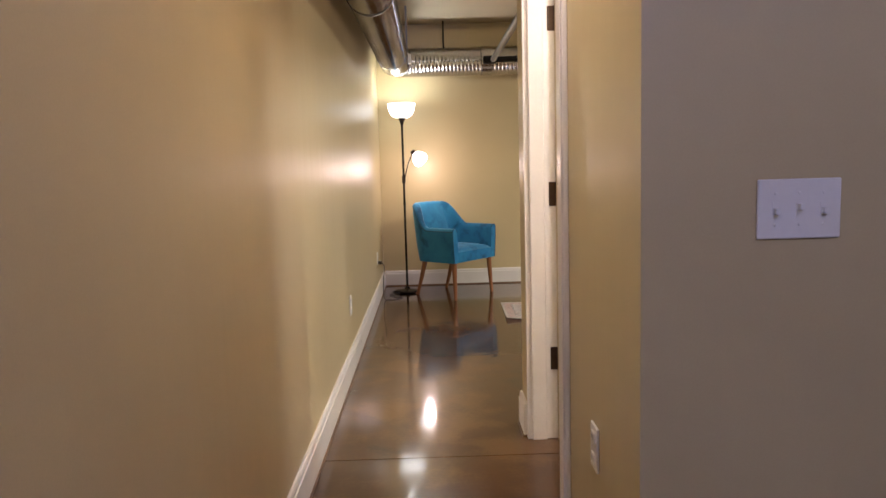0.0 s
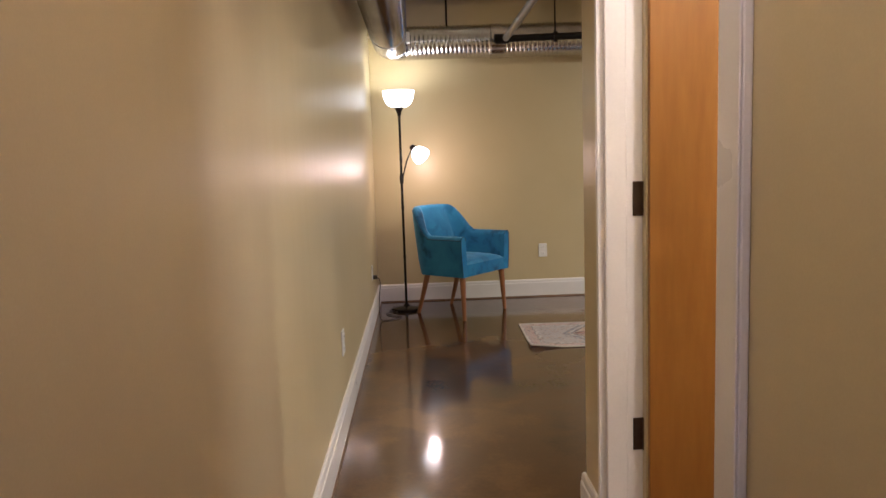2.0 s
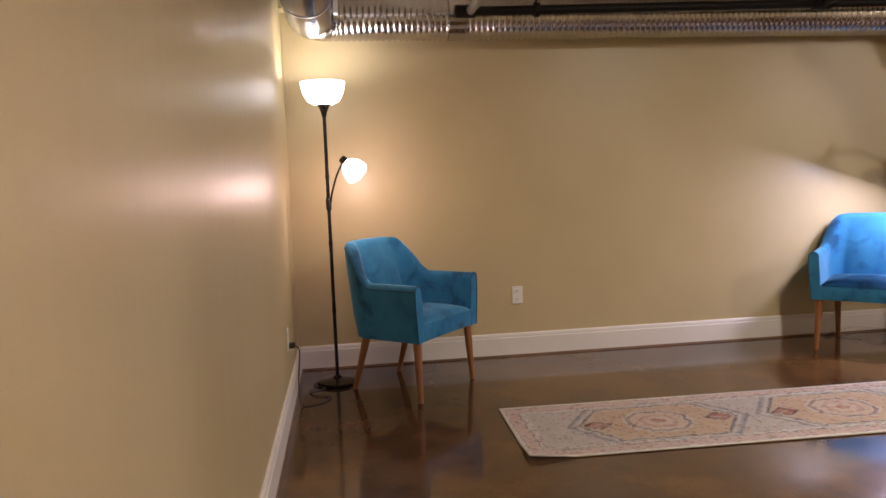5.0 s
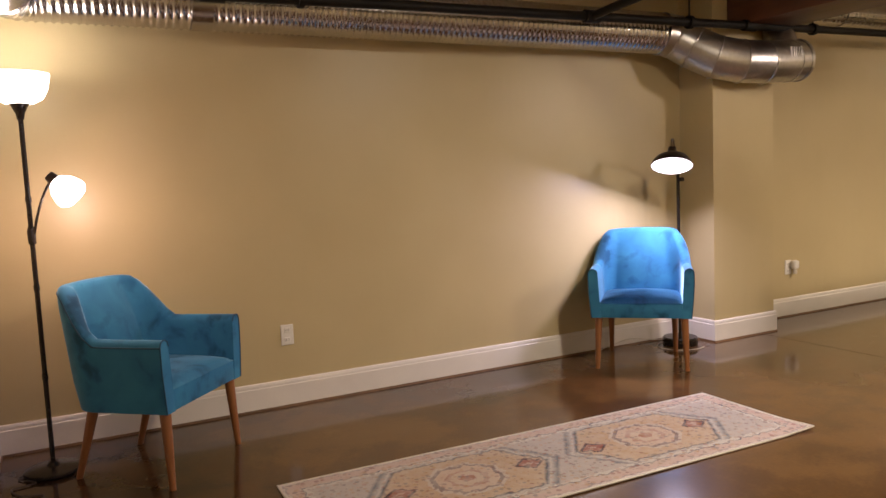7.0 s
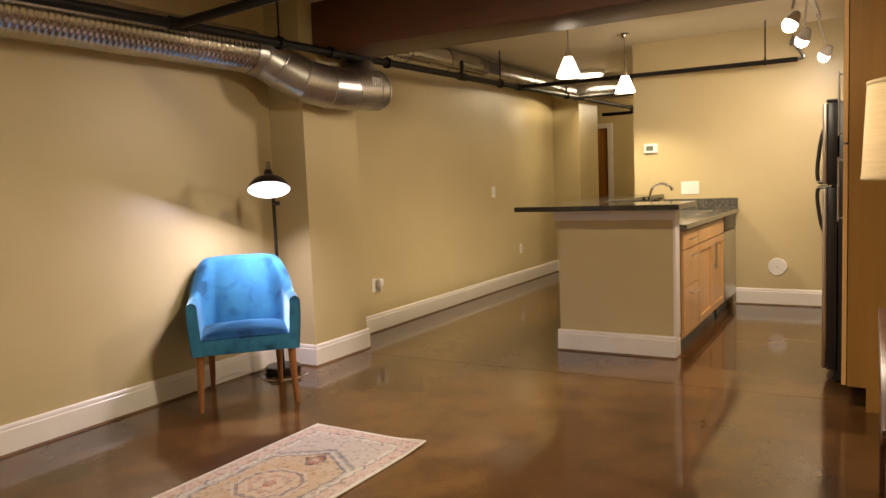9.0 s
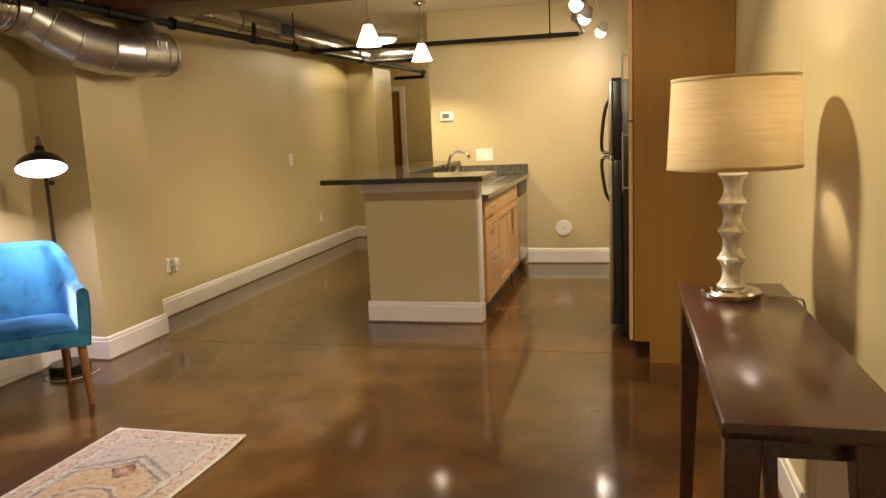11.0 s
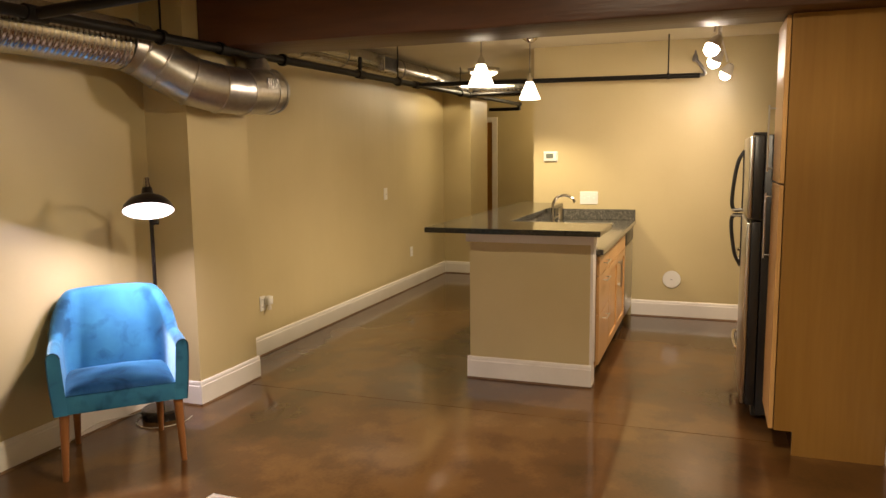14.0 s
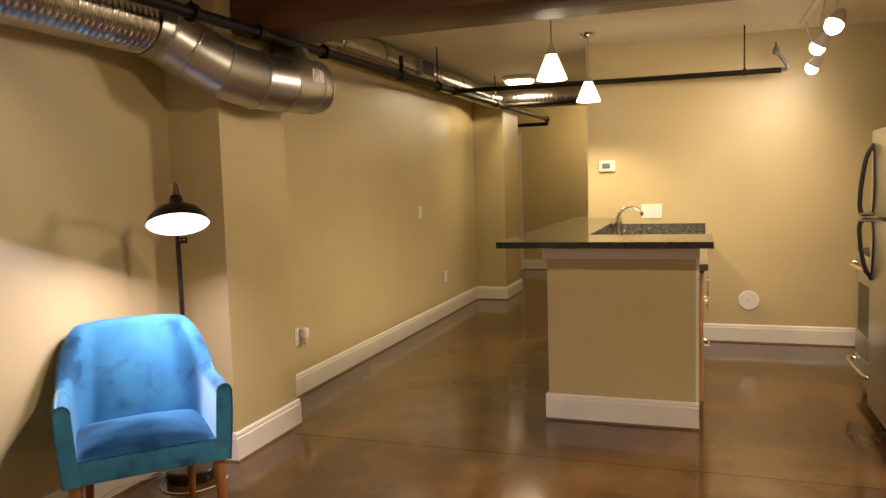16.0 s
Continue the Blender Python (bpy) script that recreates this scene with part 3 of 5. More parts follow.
structure("ceiling_beam", beam(), BEAMWOOD, "dark stained rough timber beam under the ceiling", "beam", smooth=40)


def baseboard(x0, y0, x1, y1, nx, ny, ext0=0.0, ext1=0.0, h=0.155):
    """A moulded skirting from one point to another, its face towards (nx, ny)."""
    a, b, n = Vector((x0, y0, 0)), Vector((x1, y1, 0)), Vector((nx, ny, 0))
    d = (b - a).normalized()
    a, b = a - d * ext0, b + d * ext1
    bm = bmesh.new()
    prof = [(0.0, 0.012), (0.017, 0.012), (0.017, h - 0.030), (0.013, h - 0.026), (0.013, h - 0.014), (0.010, h - 0.004), (0.006, h), (0.0, h)]
    ra, rb = ([bm.verts.new(p + n * u + Vector((0, 0, v))) for u, v in prof] for p in (a, b))
    for k in range(len(prof)):
        q = (k + 1) % len(prof)
        bm.faces.new((ra[k], ra[q], rb[q], rb[k]))
    bm.faces.new(ra)
    bm.faces.new(rb)
    ob = tagged(part("baseboard", bm, TRIM), "white painted moulded baseboard along the wall", "baseboard", group="baseboards", kind="structure")
    bm = bmesh.new()
    prof = [(0.0, 0.0), (0.023, 0.0), (0.021, 0.009), (0.016, 0.012), (0.0, 0.012)]
    ra, rb = ([bm.verts.new(p + n * u + Vector((0, 0, v))) for u, v in prof] for p in (a, b))
    for k in range(len(prof)):
        q = (k + 1) % len(prof)
        bm.faces.new((ra[k], ra[q], rb[q], rb[k]))
    bm.faces.new(ra)
    bm.faces.new(rb)
    part("shoe_strip", bm, SHOE, ob, "brown stained strip at the floor")


W = 0.017
baseboard(LEFT, -1.6, LEFT, FAR, 1, 0)
baseboard(LEFT + W, FAR, COLX0 - W, FAR, 0, -1)
baseboard(COLX0, FAR, COLX0, COLY, -1, 0)
baseboard(COLX0, COLY, COLX1, COLY, 0, -1, W, W)
baseboard(COLX1, COLY, COLX1, FAR, 1, 0)
baseboard(COLX1 + W, FAR, 9.33 - W, FAR, 0, -1)
baseboard(9.33, FAR, 9.33, 7.38, -1, 0)
baseboard(9.33, 7.38, 10.08, 7.38, 0, -1, W, W)
baseboard(12.4, 6.12 + W, 12.4, 7.88, -1, 0)
baseboard(KIT, KITEND, 12.4, KITEND, 0, 1, -0.0, 0)
baseboard(KIT, 5.16, KIT, SOUTH + W, -1, 0)
baseboard(HALL + T, SOUTH, 4.235, SOUTH, 0, 1)
baseboard(HALL + T, HALLEND, HALL + T, SOUTH + W, 1, 0)
baseboard(HALL, ENTRY, HALL, DOOR0 - 0.103, -1, 0, W, 0)
baseboard(HALL, DOOR1 + 0.022, HALL, HALLEND, -1, 0, 0, W)
baseboard(HALL, HALLEND, HALL + T, HALLEND, 0, 1, 0, W)
baseboard(HALL, ENTRY, 1.95, ENTRY, 0, -1)
baseboard(1.95, -1.6 + W, 1.95, ENTRY - W, -1, 0)
baseboard(LEFT + W, -1.6, 1.95 - W, -1.6, 0, 1)

# doorway of the hall, with its leaf swung into the room
casing = tagged(part("door_casing", boxes((HALL - 0.018, HALL, DOOR0 - 0.102, DOOR0 - 0.006, 0, DOORH + 0.086), (HALL - 0.018, HALL, DOOR0 - 0.006, DOOR1 + 0.006, DOORH + 0.006, DOORH + 0.086), bevel=0.004), TRIM),
                "white painted casing round the hall doorway", "door frame", kind="structure")
part("casing_bead", boxes((HALL - 0.023, HALL - 0.018, DOOR0 - 0.102, DOOR0 - 0.084, 0, DOORH + 0.086), bevel=0.002), TRIM, casing)
part("jamb", boxes((HALL - 0.003, HALL + T, DOOR0 - 0.018, DOOR0, 0, DOORH), bevel=0.002), TRIM, casing)
part("jamb", boxes((HALL - 0.003, HALL + T, DOOR1, DOOR1 + 0.022, 0, DOORH), bevel=0.002), TRIM, casing)
part("jamb", boxes((HALL, HALL + T, DOOR0, DOOR1, DOORH, DOORH + 0.018)), TRIM, casing)
for y0, y1 in ((DOOR0, DOOR0 + 0.013), (DOOR1 - 0.013, DOOR1)):
    part("door_stop", boxes((HALL + 0.017, HALL + 0.080, y0 - 0.003 * (y0 > 3), y1 + 0.003 * (y0 < 3), 0, DOORH - 0.012), bevel=0.004), TRIM, casing)
part("door_stop", boxes((HALL + 0.017, HALL + 0.080, DOOR0, DOOR1, DOORH - 0.012, DOORH), bevel=0.002), TRIM, casing)
leaf = tagged(part("door_1", boxes((HALL + T + 0.006, HALL + T + 0.86, DOOR1 - 0.048, DOOR1 - 0.004, 0.012, DOORH - 0.005), bevel=0.002), DOORWOOD), "amber birch veneer door standing wide open", "door", kind="structure")
for z in (0.36, 1.07, 1.79):
    hinge = part("hinge", lathe([(0.0, -0.052), (0.007, -0.050), (0.007, 0.050), (0.0, 0.052)], 10, pose(HALL + T + 0.004, DOOR1 - 0.004, z)), HINGE, leaf, "dark bronze butt hinge", smooth=40)
    bm = boxes((HALL + T - 0.030, HALL + T + 0.003, DOOR1 - 0.0035, DOOR1, z - 0.050, z + 0.050), bevel=0.0015)
    part("hinge_plate", bm, HINGE, hinge)

# corridor door at the far end
bm = boxes((12.375, 12.4, 7.88, 7.97, 0, 2.16), (12.375, 12.4, 8.80, 8.89, 0, 2.16), (12.375, 12.4, 7.97, 8.80, 2.08, 2.16), bevel=0.003)
far_case = tagged(part("corridor_door_casing", bm, TRIM), "white casing round the corridor door", "door frame", kind="structure")
tagged(part("door_2", boxes((12.41, 12.45, 7.975, 8.795, 0.01, 2.075), bevel=0.002), DOORWOOD), "brown wooden door at the end of the corridor", "door", kind="structure")

# ---- peninsula and kitchen ----
structure("wall_peninsula", boxes((5.02, 5.14, 5.20, 6.02, 0, 1.03), (5.14, KIT, 5.89, 6.02, 0, 1.03)), PAINT, "tan half-height wall carrying the bar top", "wall")
structure("trim", boxes((4.998, 5.02, 5.178, 6.042, 0.955, 1.03), (5.02, KIT, 6.02, 6.042, 0.955, 1.03), (5.02, 5.14, 5.178, 5.20, 0.955, 1.03), bevel=0.002), TRIM, "white painted trim board under the bar top", "trim")
structure("corner_board", boxes((5.018, 5.14, 5.182, 5.20, 0.155, 0.955), bevel=0.002), TRIM, "white painted corner board of the half wall", "trim")
baseboard(5.02, 5.20, 5.02, 6.02, -1, 0, W, W)
baseboard(5.02, 6.02, KIT, 6.02, 0, 1)
baseboard(5.02, 5.20, 5.14, 5.20, 0, -1)


def slab_shape(outline, z0, z1, bevel=0.004):
    bm = bmesh.new()
    f = bm.faces.new([bm.verts.new((x, y, z0)) for x, y in outline])
    ex = bmesh.ops.extrude_face_region(bm, geom=[f])
    for v in ex["geom"]:
        if isinstance(v, bmesh.types.BMVert):
            v.co.z = z1
    bmesh.ops.bevel(bm, geom=[e for e in bm.edges if abs(e.verts[0].co.z - e.verts[1].co.z) < 1e-4], offset=bevel, segments=2, affect="EDGES", profile=0.5)
    return bm


tagged(part("bar_top", slab_shape([(4.80, 5.11), (5.36, 5.11), (5.36, 5.83), (KIT - 0.002, 5.83), (KIT - 0.002, KITEND + 0.004), (7.70, KITEND + 0.004), (7.70, 6.265), (4.80, 6.265)], 1.031, 1.066), BARSTONE),
       "dark polished granite bar top overhanging the half wall", "countertop")
SX0, SX1, SY0, SY1 = 6.30, 7.02, 5.31, 5.72
tagged(part("worktop", slab_shape([(5.143, 5.135), (KIT - 0.002, 5.135), (KIT - 0.002, SY0), (SX0, SY0), (SX0, SY1), (SX1, SY1), (SX1, SY0 + 0.001), (KIT - 0.002, SY0 + 0.001), (KIT - 0.002, 5.888), (5.143, 5.888)], 0.875, 0.912, 0.003), GRANITE),
       "dark speckled granite worktop round the sink", "countertop")
tagged(part("backsplash", boxes((KIT - 0.022, KIT - 0.001, 5.14, 5.828, 0.913, 1.012), (5.40, KIT - 0.023, 5.866, 5.888, 0.913, 1.03), bevel=0.002), GRANITE), "grey speckled granite upstand on the kitchen wall", "backsplash")

sink = thing("kitchen_sink", "stainless steel sink set into the granite worktop", "sink", pose((SX0 + SX1) / 2, (SY0 + SY1) / 2, 0.914))
hx, hy = (SX1 - SX0) / 2, (SY1 - SY0) / 2
part("rim", boxes((-hx - 0.012, hx + 0.012, -hy - 0.012, -hy + 0.008, -0.002, 0.004), (-hx - 0.012, hx + 0.012, hy - 0.008, hy + 0.012, -0.002, 0.004),
                  (-hx - 0.012, -hx + 0.008, -hy + 0.008, hy - 0.008, -0.002, 0.004), (hx - 0.008, hx + 0.012, -hy + 0.008, hy - 0.008, -0.002, 0.004)), STEEL, sink)
part("basin", boxes((-hx + 0.01, hx - 0.01, -hy + 0.01, hy - 0.01, -0.19, -0.185), (-hx + 0.004, -hx + 0.01, -hy + 0.004, hy - 0.004, -0.19, -0.002), (hx - 0.01, hx - 0.004, -hy + 0.004, hy - 0.004, -0.19, -0.002),
                    (-hx + 0.01, hx - 0.01, -hy + 0.004, -hy + 0.01, -0.19, -0.002), (-hx + 0.01, hx - 0.01, hy - 0.01, hy - 0.004, -0.19, -0.002)), STEEL, sink)

tap = thing("faucet", "brushed nickel gooseneck kitchen faucet with side lever", "faucet", pose(6.75, 5.80, 0.913))
part("base", lathe([(0, 0), (0.030, 0), (0.030, 0.010), (0.022, 0.022), (0.020, 0.060), (0.0, 0.062)], 24), CHROME, tap, smooth=40)
part("spout", tube(smooth_path([(0, 0, 0.05), (0, 0, 0.16), (0.01, -0.03, 0.235), (0.03, -0.10, 0.262), (0.05, -0.17, 0.235), (0.055, -0.19, 0.20)], 8), 0.013, 14), CHROME, tap, smooth=40)
part("lever", tube(smooth_path([(0.018, -0.005, 0.045), (0.05, -0.02, 0.06), (0.09, -0.05, 0.075)], 5), 0.008, 10), CHROME, tap, smooth=40)
spr = thing("side_spray", "small chrome side sprayer on the worktop", "sprayer", pose(6.98, 5.79, 0.913))
part("body", lathe([(0, 0), (0.02, 0), (0.02, 0.012), (0.012, 0.02), (0.014, 0.06), (0.010, 0.085), (0, 0.088)], 16), CHROME, spr, smooth=40)


def bar_handle(parent, x0, y0, z0, x1, y1, z1, dy=-0.03):
    """A slim bow handle between two points on a front that faces -y (dy < 0) or +y."""
    a, b = Vector((x0, y0, z0)), Vector((x1, y1, z1))
    off = Vector((0, dy, 0))
    d = (b - a).normalized() * 0.018
    h = part("handle", tube([a + off - d, b + off + d], 0.005, 10), STEEL, parent, "brushed steel bar handle", smooth=40)
    part("post", tube([a, a + off], 0.004, 8), STEEL, h, smooth=40)
    part("post", tube([b, b + off], 0.004, 8), STEEL, h, smooth=40)


def shaker(parent, name, x0, x1, z0, z1, y, sgn, slab=False):
    """A cabinet front with a recessed panel, on a face that looks to sgn * y."""
    ya, yb = sorted((y, y + sgn * 0.019))
    if slab:
        return part(name, boxes((x0, x1, ya, yb, z0, z1), bevel=0.002), MAPLEDOOR, parent)
    s = 0.055
    d = part(name, boxes((x0, x0 + s, ya, yb, z0, z1), (x1 - s, x1, ya, yb, z0, z1), (x0 + s, x1 - s, ya, yb, z0, z0 + s), (x0 + s, x1 - s, ya, yb, z1 - s, z1)), MAPLEDOOR, parent)
    yc = y + sgn * 0.008
    yd, ye = sorted((y, yc))
    part("panel", boxes((x0 + s, x1 - s, yd, ye, z0 + s, z1 - s)), MAPLEDOOR, d)
    return d


FY = 5.178
cab = thing("drawer_cabinet", "honey maple base cabinet with three drawers and steel handles", "cabinet", group="base cabinets of the peninsula")
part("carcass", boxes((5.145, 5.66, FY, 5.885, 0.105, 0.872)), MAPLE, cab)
part("toe_kick", boxes((5.145, 5.66, FY + 0.06, 5.885, 0.0, 0.105)), ESPRESSO, cab)
for z0, z1 in ((0.735, 0.862), (0.47, 0.728), (0.125, 0.463)):
    d = shaker(cab, "drawer", 5.15, 5.655, z0, z1, FY, -1, True)
    zc = z1 - 0.05 if z1 - z0 > 0.2 else (z0 + z1) / 2
    bar_handle(d, 5.33, FY - 0.019, zc, 5.48, FY - 0.019, zc)
cab = thing("sink_cabinet", "honey maple sink cabinet with two doors and false drawer fronts", "cabinet", group="base cabinets of the peninsula")
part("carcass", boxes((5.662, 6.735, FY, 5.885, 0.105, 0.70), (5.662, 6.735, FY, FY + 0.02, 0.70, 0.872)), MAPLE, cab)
part("toe_kick", boxes((5.662, 6.735, FY + 0.06, 5.885, 0.0, 0.105)), ESPRESSO, cab)
for x0, x1, hxx in ((5.667, 6.196, 6.165), (6.201, 6.73, 6.232)):
    shaker(cab, "false_front", x0, x1, 0.735, 0.862, FY, -1, True)
    d = shaker(cab, "door", x0, x1, 0.125, 0.728, FY, -1)
    bar_handle(d, hxx, FY - 0.019, 0.50, hxx, FY - 0.019, 0.68)
dw = thing("dishwasher", "stainless steel dishwasher under the worktop", "dishwasher")
part("body", boxes((6.745, 7.34, FY + 0.03, 5.885, 0.10, 0.68), (6.745, 7.34, FY + 0.03, FY + 0.06, 0.68, 0.87)), DARKPLASTIC, dw)
part("door", boxes((6.748, 7.337, FY - 0.022, FY + 0.03, 0.115, 0.735), bevel=0.006), STEEL, dw, smooth=40)
part("control_panel", boxes((6.748, 7.337, FY - 0.026, FY + 0.03, 0.74, 0.868), bevel=0.008), DARKPLASTIC, dw, "black control strip", smooth=40)
part("kick_plate", boxes((6.745, 7.34, FY + 0.05, FY + 0.07, 0.0, 0.10)), DARKPLASTIC, dw)

pantry = thing("pantry_cabinet", "tall honey maple pantry cabinet with two stacked doors", "cabinet")
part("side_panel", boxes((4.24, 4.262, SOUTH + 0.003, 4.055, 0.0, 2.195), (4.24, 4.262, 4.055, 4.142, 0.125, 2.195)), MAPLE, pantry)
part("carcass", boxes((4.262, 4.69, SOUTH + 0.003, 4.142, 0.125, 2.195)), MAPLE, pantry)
part("toe_kick", boxes((4.262, 4.69, SOUTH + 0.003, 4.05, 0.0, 0.125)), ESPRESSO, pantry)
for z0, z1, ha, hb in ((0.13, 1.375, 0.98, 1.30), (1.385, 2.19, 1.45, 1.77)):
    d = part("door", boxes((4.243, 4.688, 4.146, 4.168, z0, z1), bevel=0.003), MAPLEDOOR, pantry)
    bar_handle(d, 4.62, 4.168, ha, 4.62, 4.168, hb, 0.035)

fr = thing("refrigerator", "stainless steel top-freezer refrigerator with black sides and bow handles", "refrigerator")
part("cabinet_body", boxes((4.73, 5.43, SOUTH + 0.04, 4.205, 0.03, 1.635), bevel=0.006), DARKPLASTIC, fr, "black textured side", smooth=40)
for name, z0, z1 in (("fridge_door", 0.085, 1.148), ("freezer_door", 1.16, 1.63)):
    d = part(name, boxes((4.73, 5.43, 4.210, 4.262, z0, z1), bevel=0.005), DARKPLASTIC, fr, "black-edged door", smooth=40)
    part("skin", boxes((4.734, 5.426, 4.2625, 4.288, z0 + 0.004, z1 - 0.004), bevel=0.011), STEEL, d, "brushed stainless door face", smooth=40)
    s = 1 if name == "fridge_door" else -1
    za, zb = (z1 - 0.012, z1 - 0.34) if s == 1 else (z0 + 0.012, z0 + 0.39)
    h = part("handle", tube(smooth_path([(5.37, 4.283, za), (5.37, 4.342, za - s * 0.005), (5.37, 4.350, (za + zb) / 2 + s * 0.08), (5.37, 4.325, zb + s * 0.08), (5.37, 4.286, zb)], 8), 0.012, 12), DARKPLASTIC, d, "black bow handle", smooth=40)
    mid = (za + zb) / 2 + s * 0.05
    part("handle_trim", tube(smooth_path([(5.372, 4.289, za), (5.345, 4.290, za - s * 0.04), (5.325, 4.290, mid), (5.345, 4.290, zb + s * 0.08), (5.368, 4.289, zb)], 8), 0.006, 8), DARKPLASTIC, h)
    part("handle_cap", boxes((5.345, 5.395, 4.285, 4.352, za - 0.006, za + 0.006), bevel=0.003), STEEL, h)
part("base_grille", boxes((4.745, 5.415, 4.17, 4.225, 0.02, 0.08)), DARKPLASTIC, fr)
part("hinge_cover", boxes((4.74, 4.81, 4.20, 4.27, 1.632, 1.648), bevel=0.004), DARKPLASTIC, fr)
for x in (4.79, 5.37):
    for y in (3.72, 4.12):
        part("foot", lathe([(0, 0), (0.02, 0), (0.02, 0.035), (0, 0.035)], 10, pose(x, y, 0)), DARKPLASTIC, fr)

rg = thing("range", "stainless steel freestanding range with oven door and drawer", "range")
part("body", boxes((5.46, 6.07, SOUTH + 0.03, 4.20, 0.02, 0.905)), DARKPLASTIC, rg)
part("cooktop", boxes((5.46, 6.07, SOUTH + 0.10, 4.235, 0.905, 0.925), bevel=0.004), DARKPLASTIC, rg, "black glass cooktop")
part("backguard", boxes((5.46, 6.07, SOUTH + 0.02, SOUTH + 0.10, 0.905, 1.10), bevel=0.006), STEEL, rg)
d = part("oven_door", boxes((5.465, 6.065, 4.20, 4.240, 0.27, 0.90), bevel=0.006), STEEL, rg, smooth=40)
part("window_pane", boxes((5.56, 5.97, 4.240, 4.243, 0.42, 0.72)), DARKPLASTIC, d, "dark oven window")
bar = part("handle", tube(smooth_path([(5.50, 4.24, 0.83), (5.51, 4.29, 0.835), (5.765, 4.305, 0.84), (6.02, 4.29, 0.835), (6.03, 4.24, 0.83)], 6), 0.013, 12), CHROME, d, smooth=40)
d = part("drawer", boxes((5.465, 6.065, 4.20, 4.240, 0.08, 0.262), bevel=0.006), STEEL, rg, smooth=40)
part("handle", tube(smooth_path([(5.50, 4.24, 0.22), (5.51, 4.285, 0.225), (5.765, 4.30, 0.23), (6.02, 4.285, 0.225), (6.03, 4.24, 0.22)], 6), 0.012, 12), CHROME, d, smooth=40)
for x in (5.51, 6.02):
    for y in (3.70, 4.15):
        part("foot", lathe([(0, 0), (0.018, 0), (0.018, 0.03), (0, 0.03)], 10, pose(x, y, 0)), DARKPLASTIC, rg)

# ---- ducts and pipes ----
DUCTZ, DUCTY, DUCTX, DR = 2.165, 7.565, -0.315, 0.130


def ridged(run, a):
    u = (run / 0.035 + a / (2 * math.pi)) % 1.0
    return DR + 0.0085 * max(0.0, 1 - abs(u - 0.5) * 3.4)


def dense(path, step):
    out = []
    for a, b in zip(path, path[1:]):
        a, b = Vector(a), Vector(b)
        n = max(1, int((b - a).length / step))
        out += [a + (b - a) * k / n for k in range(n)]
    return out + [Vector(path[-1])]


duct = thing("spiral_duct", "galvanised corrugated round duct along hallway and wall", "duct")
corner = [Vector((DUCTX + 0.16 * (1 - math.cos(a)), DUCTY - 0.16 + 0.16 * math.sin(a), DUCTZ)) for a in np.linspace(0, math.pi / 2, 9)]
run = [(DUCTX, -1.59, DUCTZ)] + [tuple(c) for c in corner] + [(3.58, DUCTY, DUCTZ)]
part("pipe", tube(dense(run, 0.0050), ridged, 24), GALV, duct, smooth=60)
for x in (0.55,):
    part("coupling", tube([(x - 0.05, DUCTY, DUCTZ), (x + 0.05, DUCTY, DUCTZ)], DR + 0.008, 26), GALV, duct, "smooth sheet-metal sleeve", smooth=40)
for y in (6.9, 4.6, 2.2):
    part("strap", tube([(DUCTX, y - 0.012, DUCTZ), (DUCTX, y + 0.012, DUCTZ)], DR + 0.010, 26), GREYMETAL, duct, smooth=40)
    part("hanger", boxes((DUCTX + DR - 0.004, DUCTX + DR + 0.012, y - 0.012, y + 0.012, DUCTZ, CEIL)), GREYMETAL, duct)
part("clip", boxes((DUCTX + DR + 0.004, DUCTX + DR + 0.03, 7.14, 7.20, DUCTZ - 0.06, DUCTZ + 0.02), bevel=0.003), PLASTIC, duct, "white foil tape tab")

elbow = thing("duct_elbow", "smooth galvanised gored elbow bending round the pier", "duct")
gores = [(3.57, 7.562, 2.165), (3.68, 7.545, 2.145), (3.785, 7.47, 2.065), (3.885, 7.365, 1.985), (4.03, 7.285, 1.95), (4.20, 7.245, 1.945), (4.53, 7.24, 1.965)]
ER = 0.143
bends = mitred(gores, ER)
for a, b in zip(bends, bends[1:]):
    part("gore", skin([a, b]), GALVSMOOTH, elbow, smooth=40)
for ring in bends[1:-1]:
    part("seam", tube(ring + ring[:2], 0.0065, 8, cap=False), GALVSMOOTH, elbow, smooth=60)
part("end_cap", tube([(4.515, 7.24, 1.964), (4.540, 7.24, 1.966)], ER + 0.006, 28), GALVSMOOTH, elbow, smooth=40)
part("seam", tube([(4.43, 7.241, 1.959), (4.443, 7.241, 1.960)], ER + 0.005, 28), GALVSMOOTH, elbow, smooth=40)
part("riser", tube(smooth_path([(4.47, 7.27, 2.02), (4.50, 7.36, 2.17), (4.62, 7.50, 2.34), (4.80, 7.56, 2.405)], 5), 0.10, 22), GALVSMOOTH, elbow, smooth=60)
for k in range(5):
    part("rib", boxes((4.30 + k * 0.025, 4.312 + k * 0.025, 7.245 - ER - 0.004, 7.245 - ER + 0.010, 1.96, 2.03), bevel=0.002), GALVSMOOTH, elbow)

D2Y, D2Z, D2R = 7.56, 2.415, 0.105


def ridged2(run, a):
    u = (run / 0.05 + a / (2 * math.pi)) % 1.0
    return D2R + 0.004 * max(0.0, 1 - abs(u - 0.5) * 5)


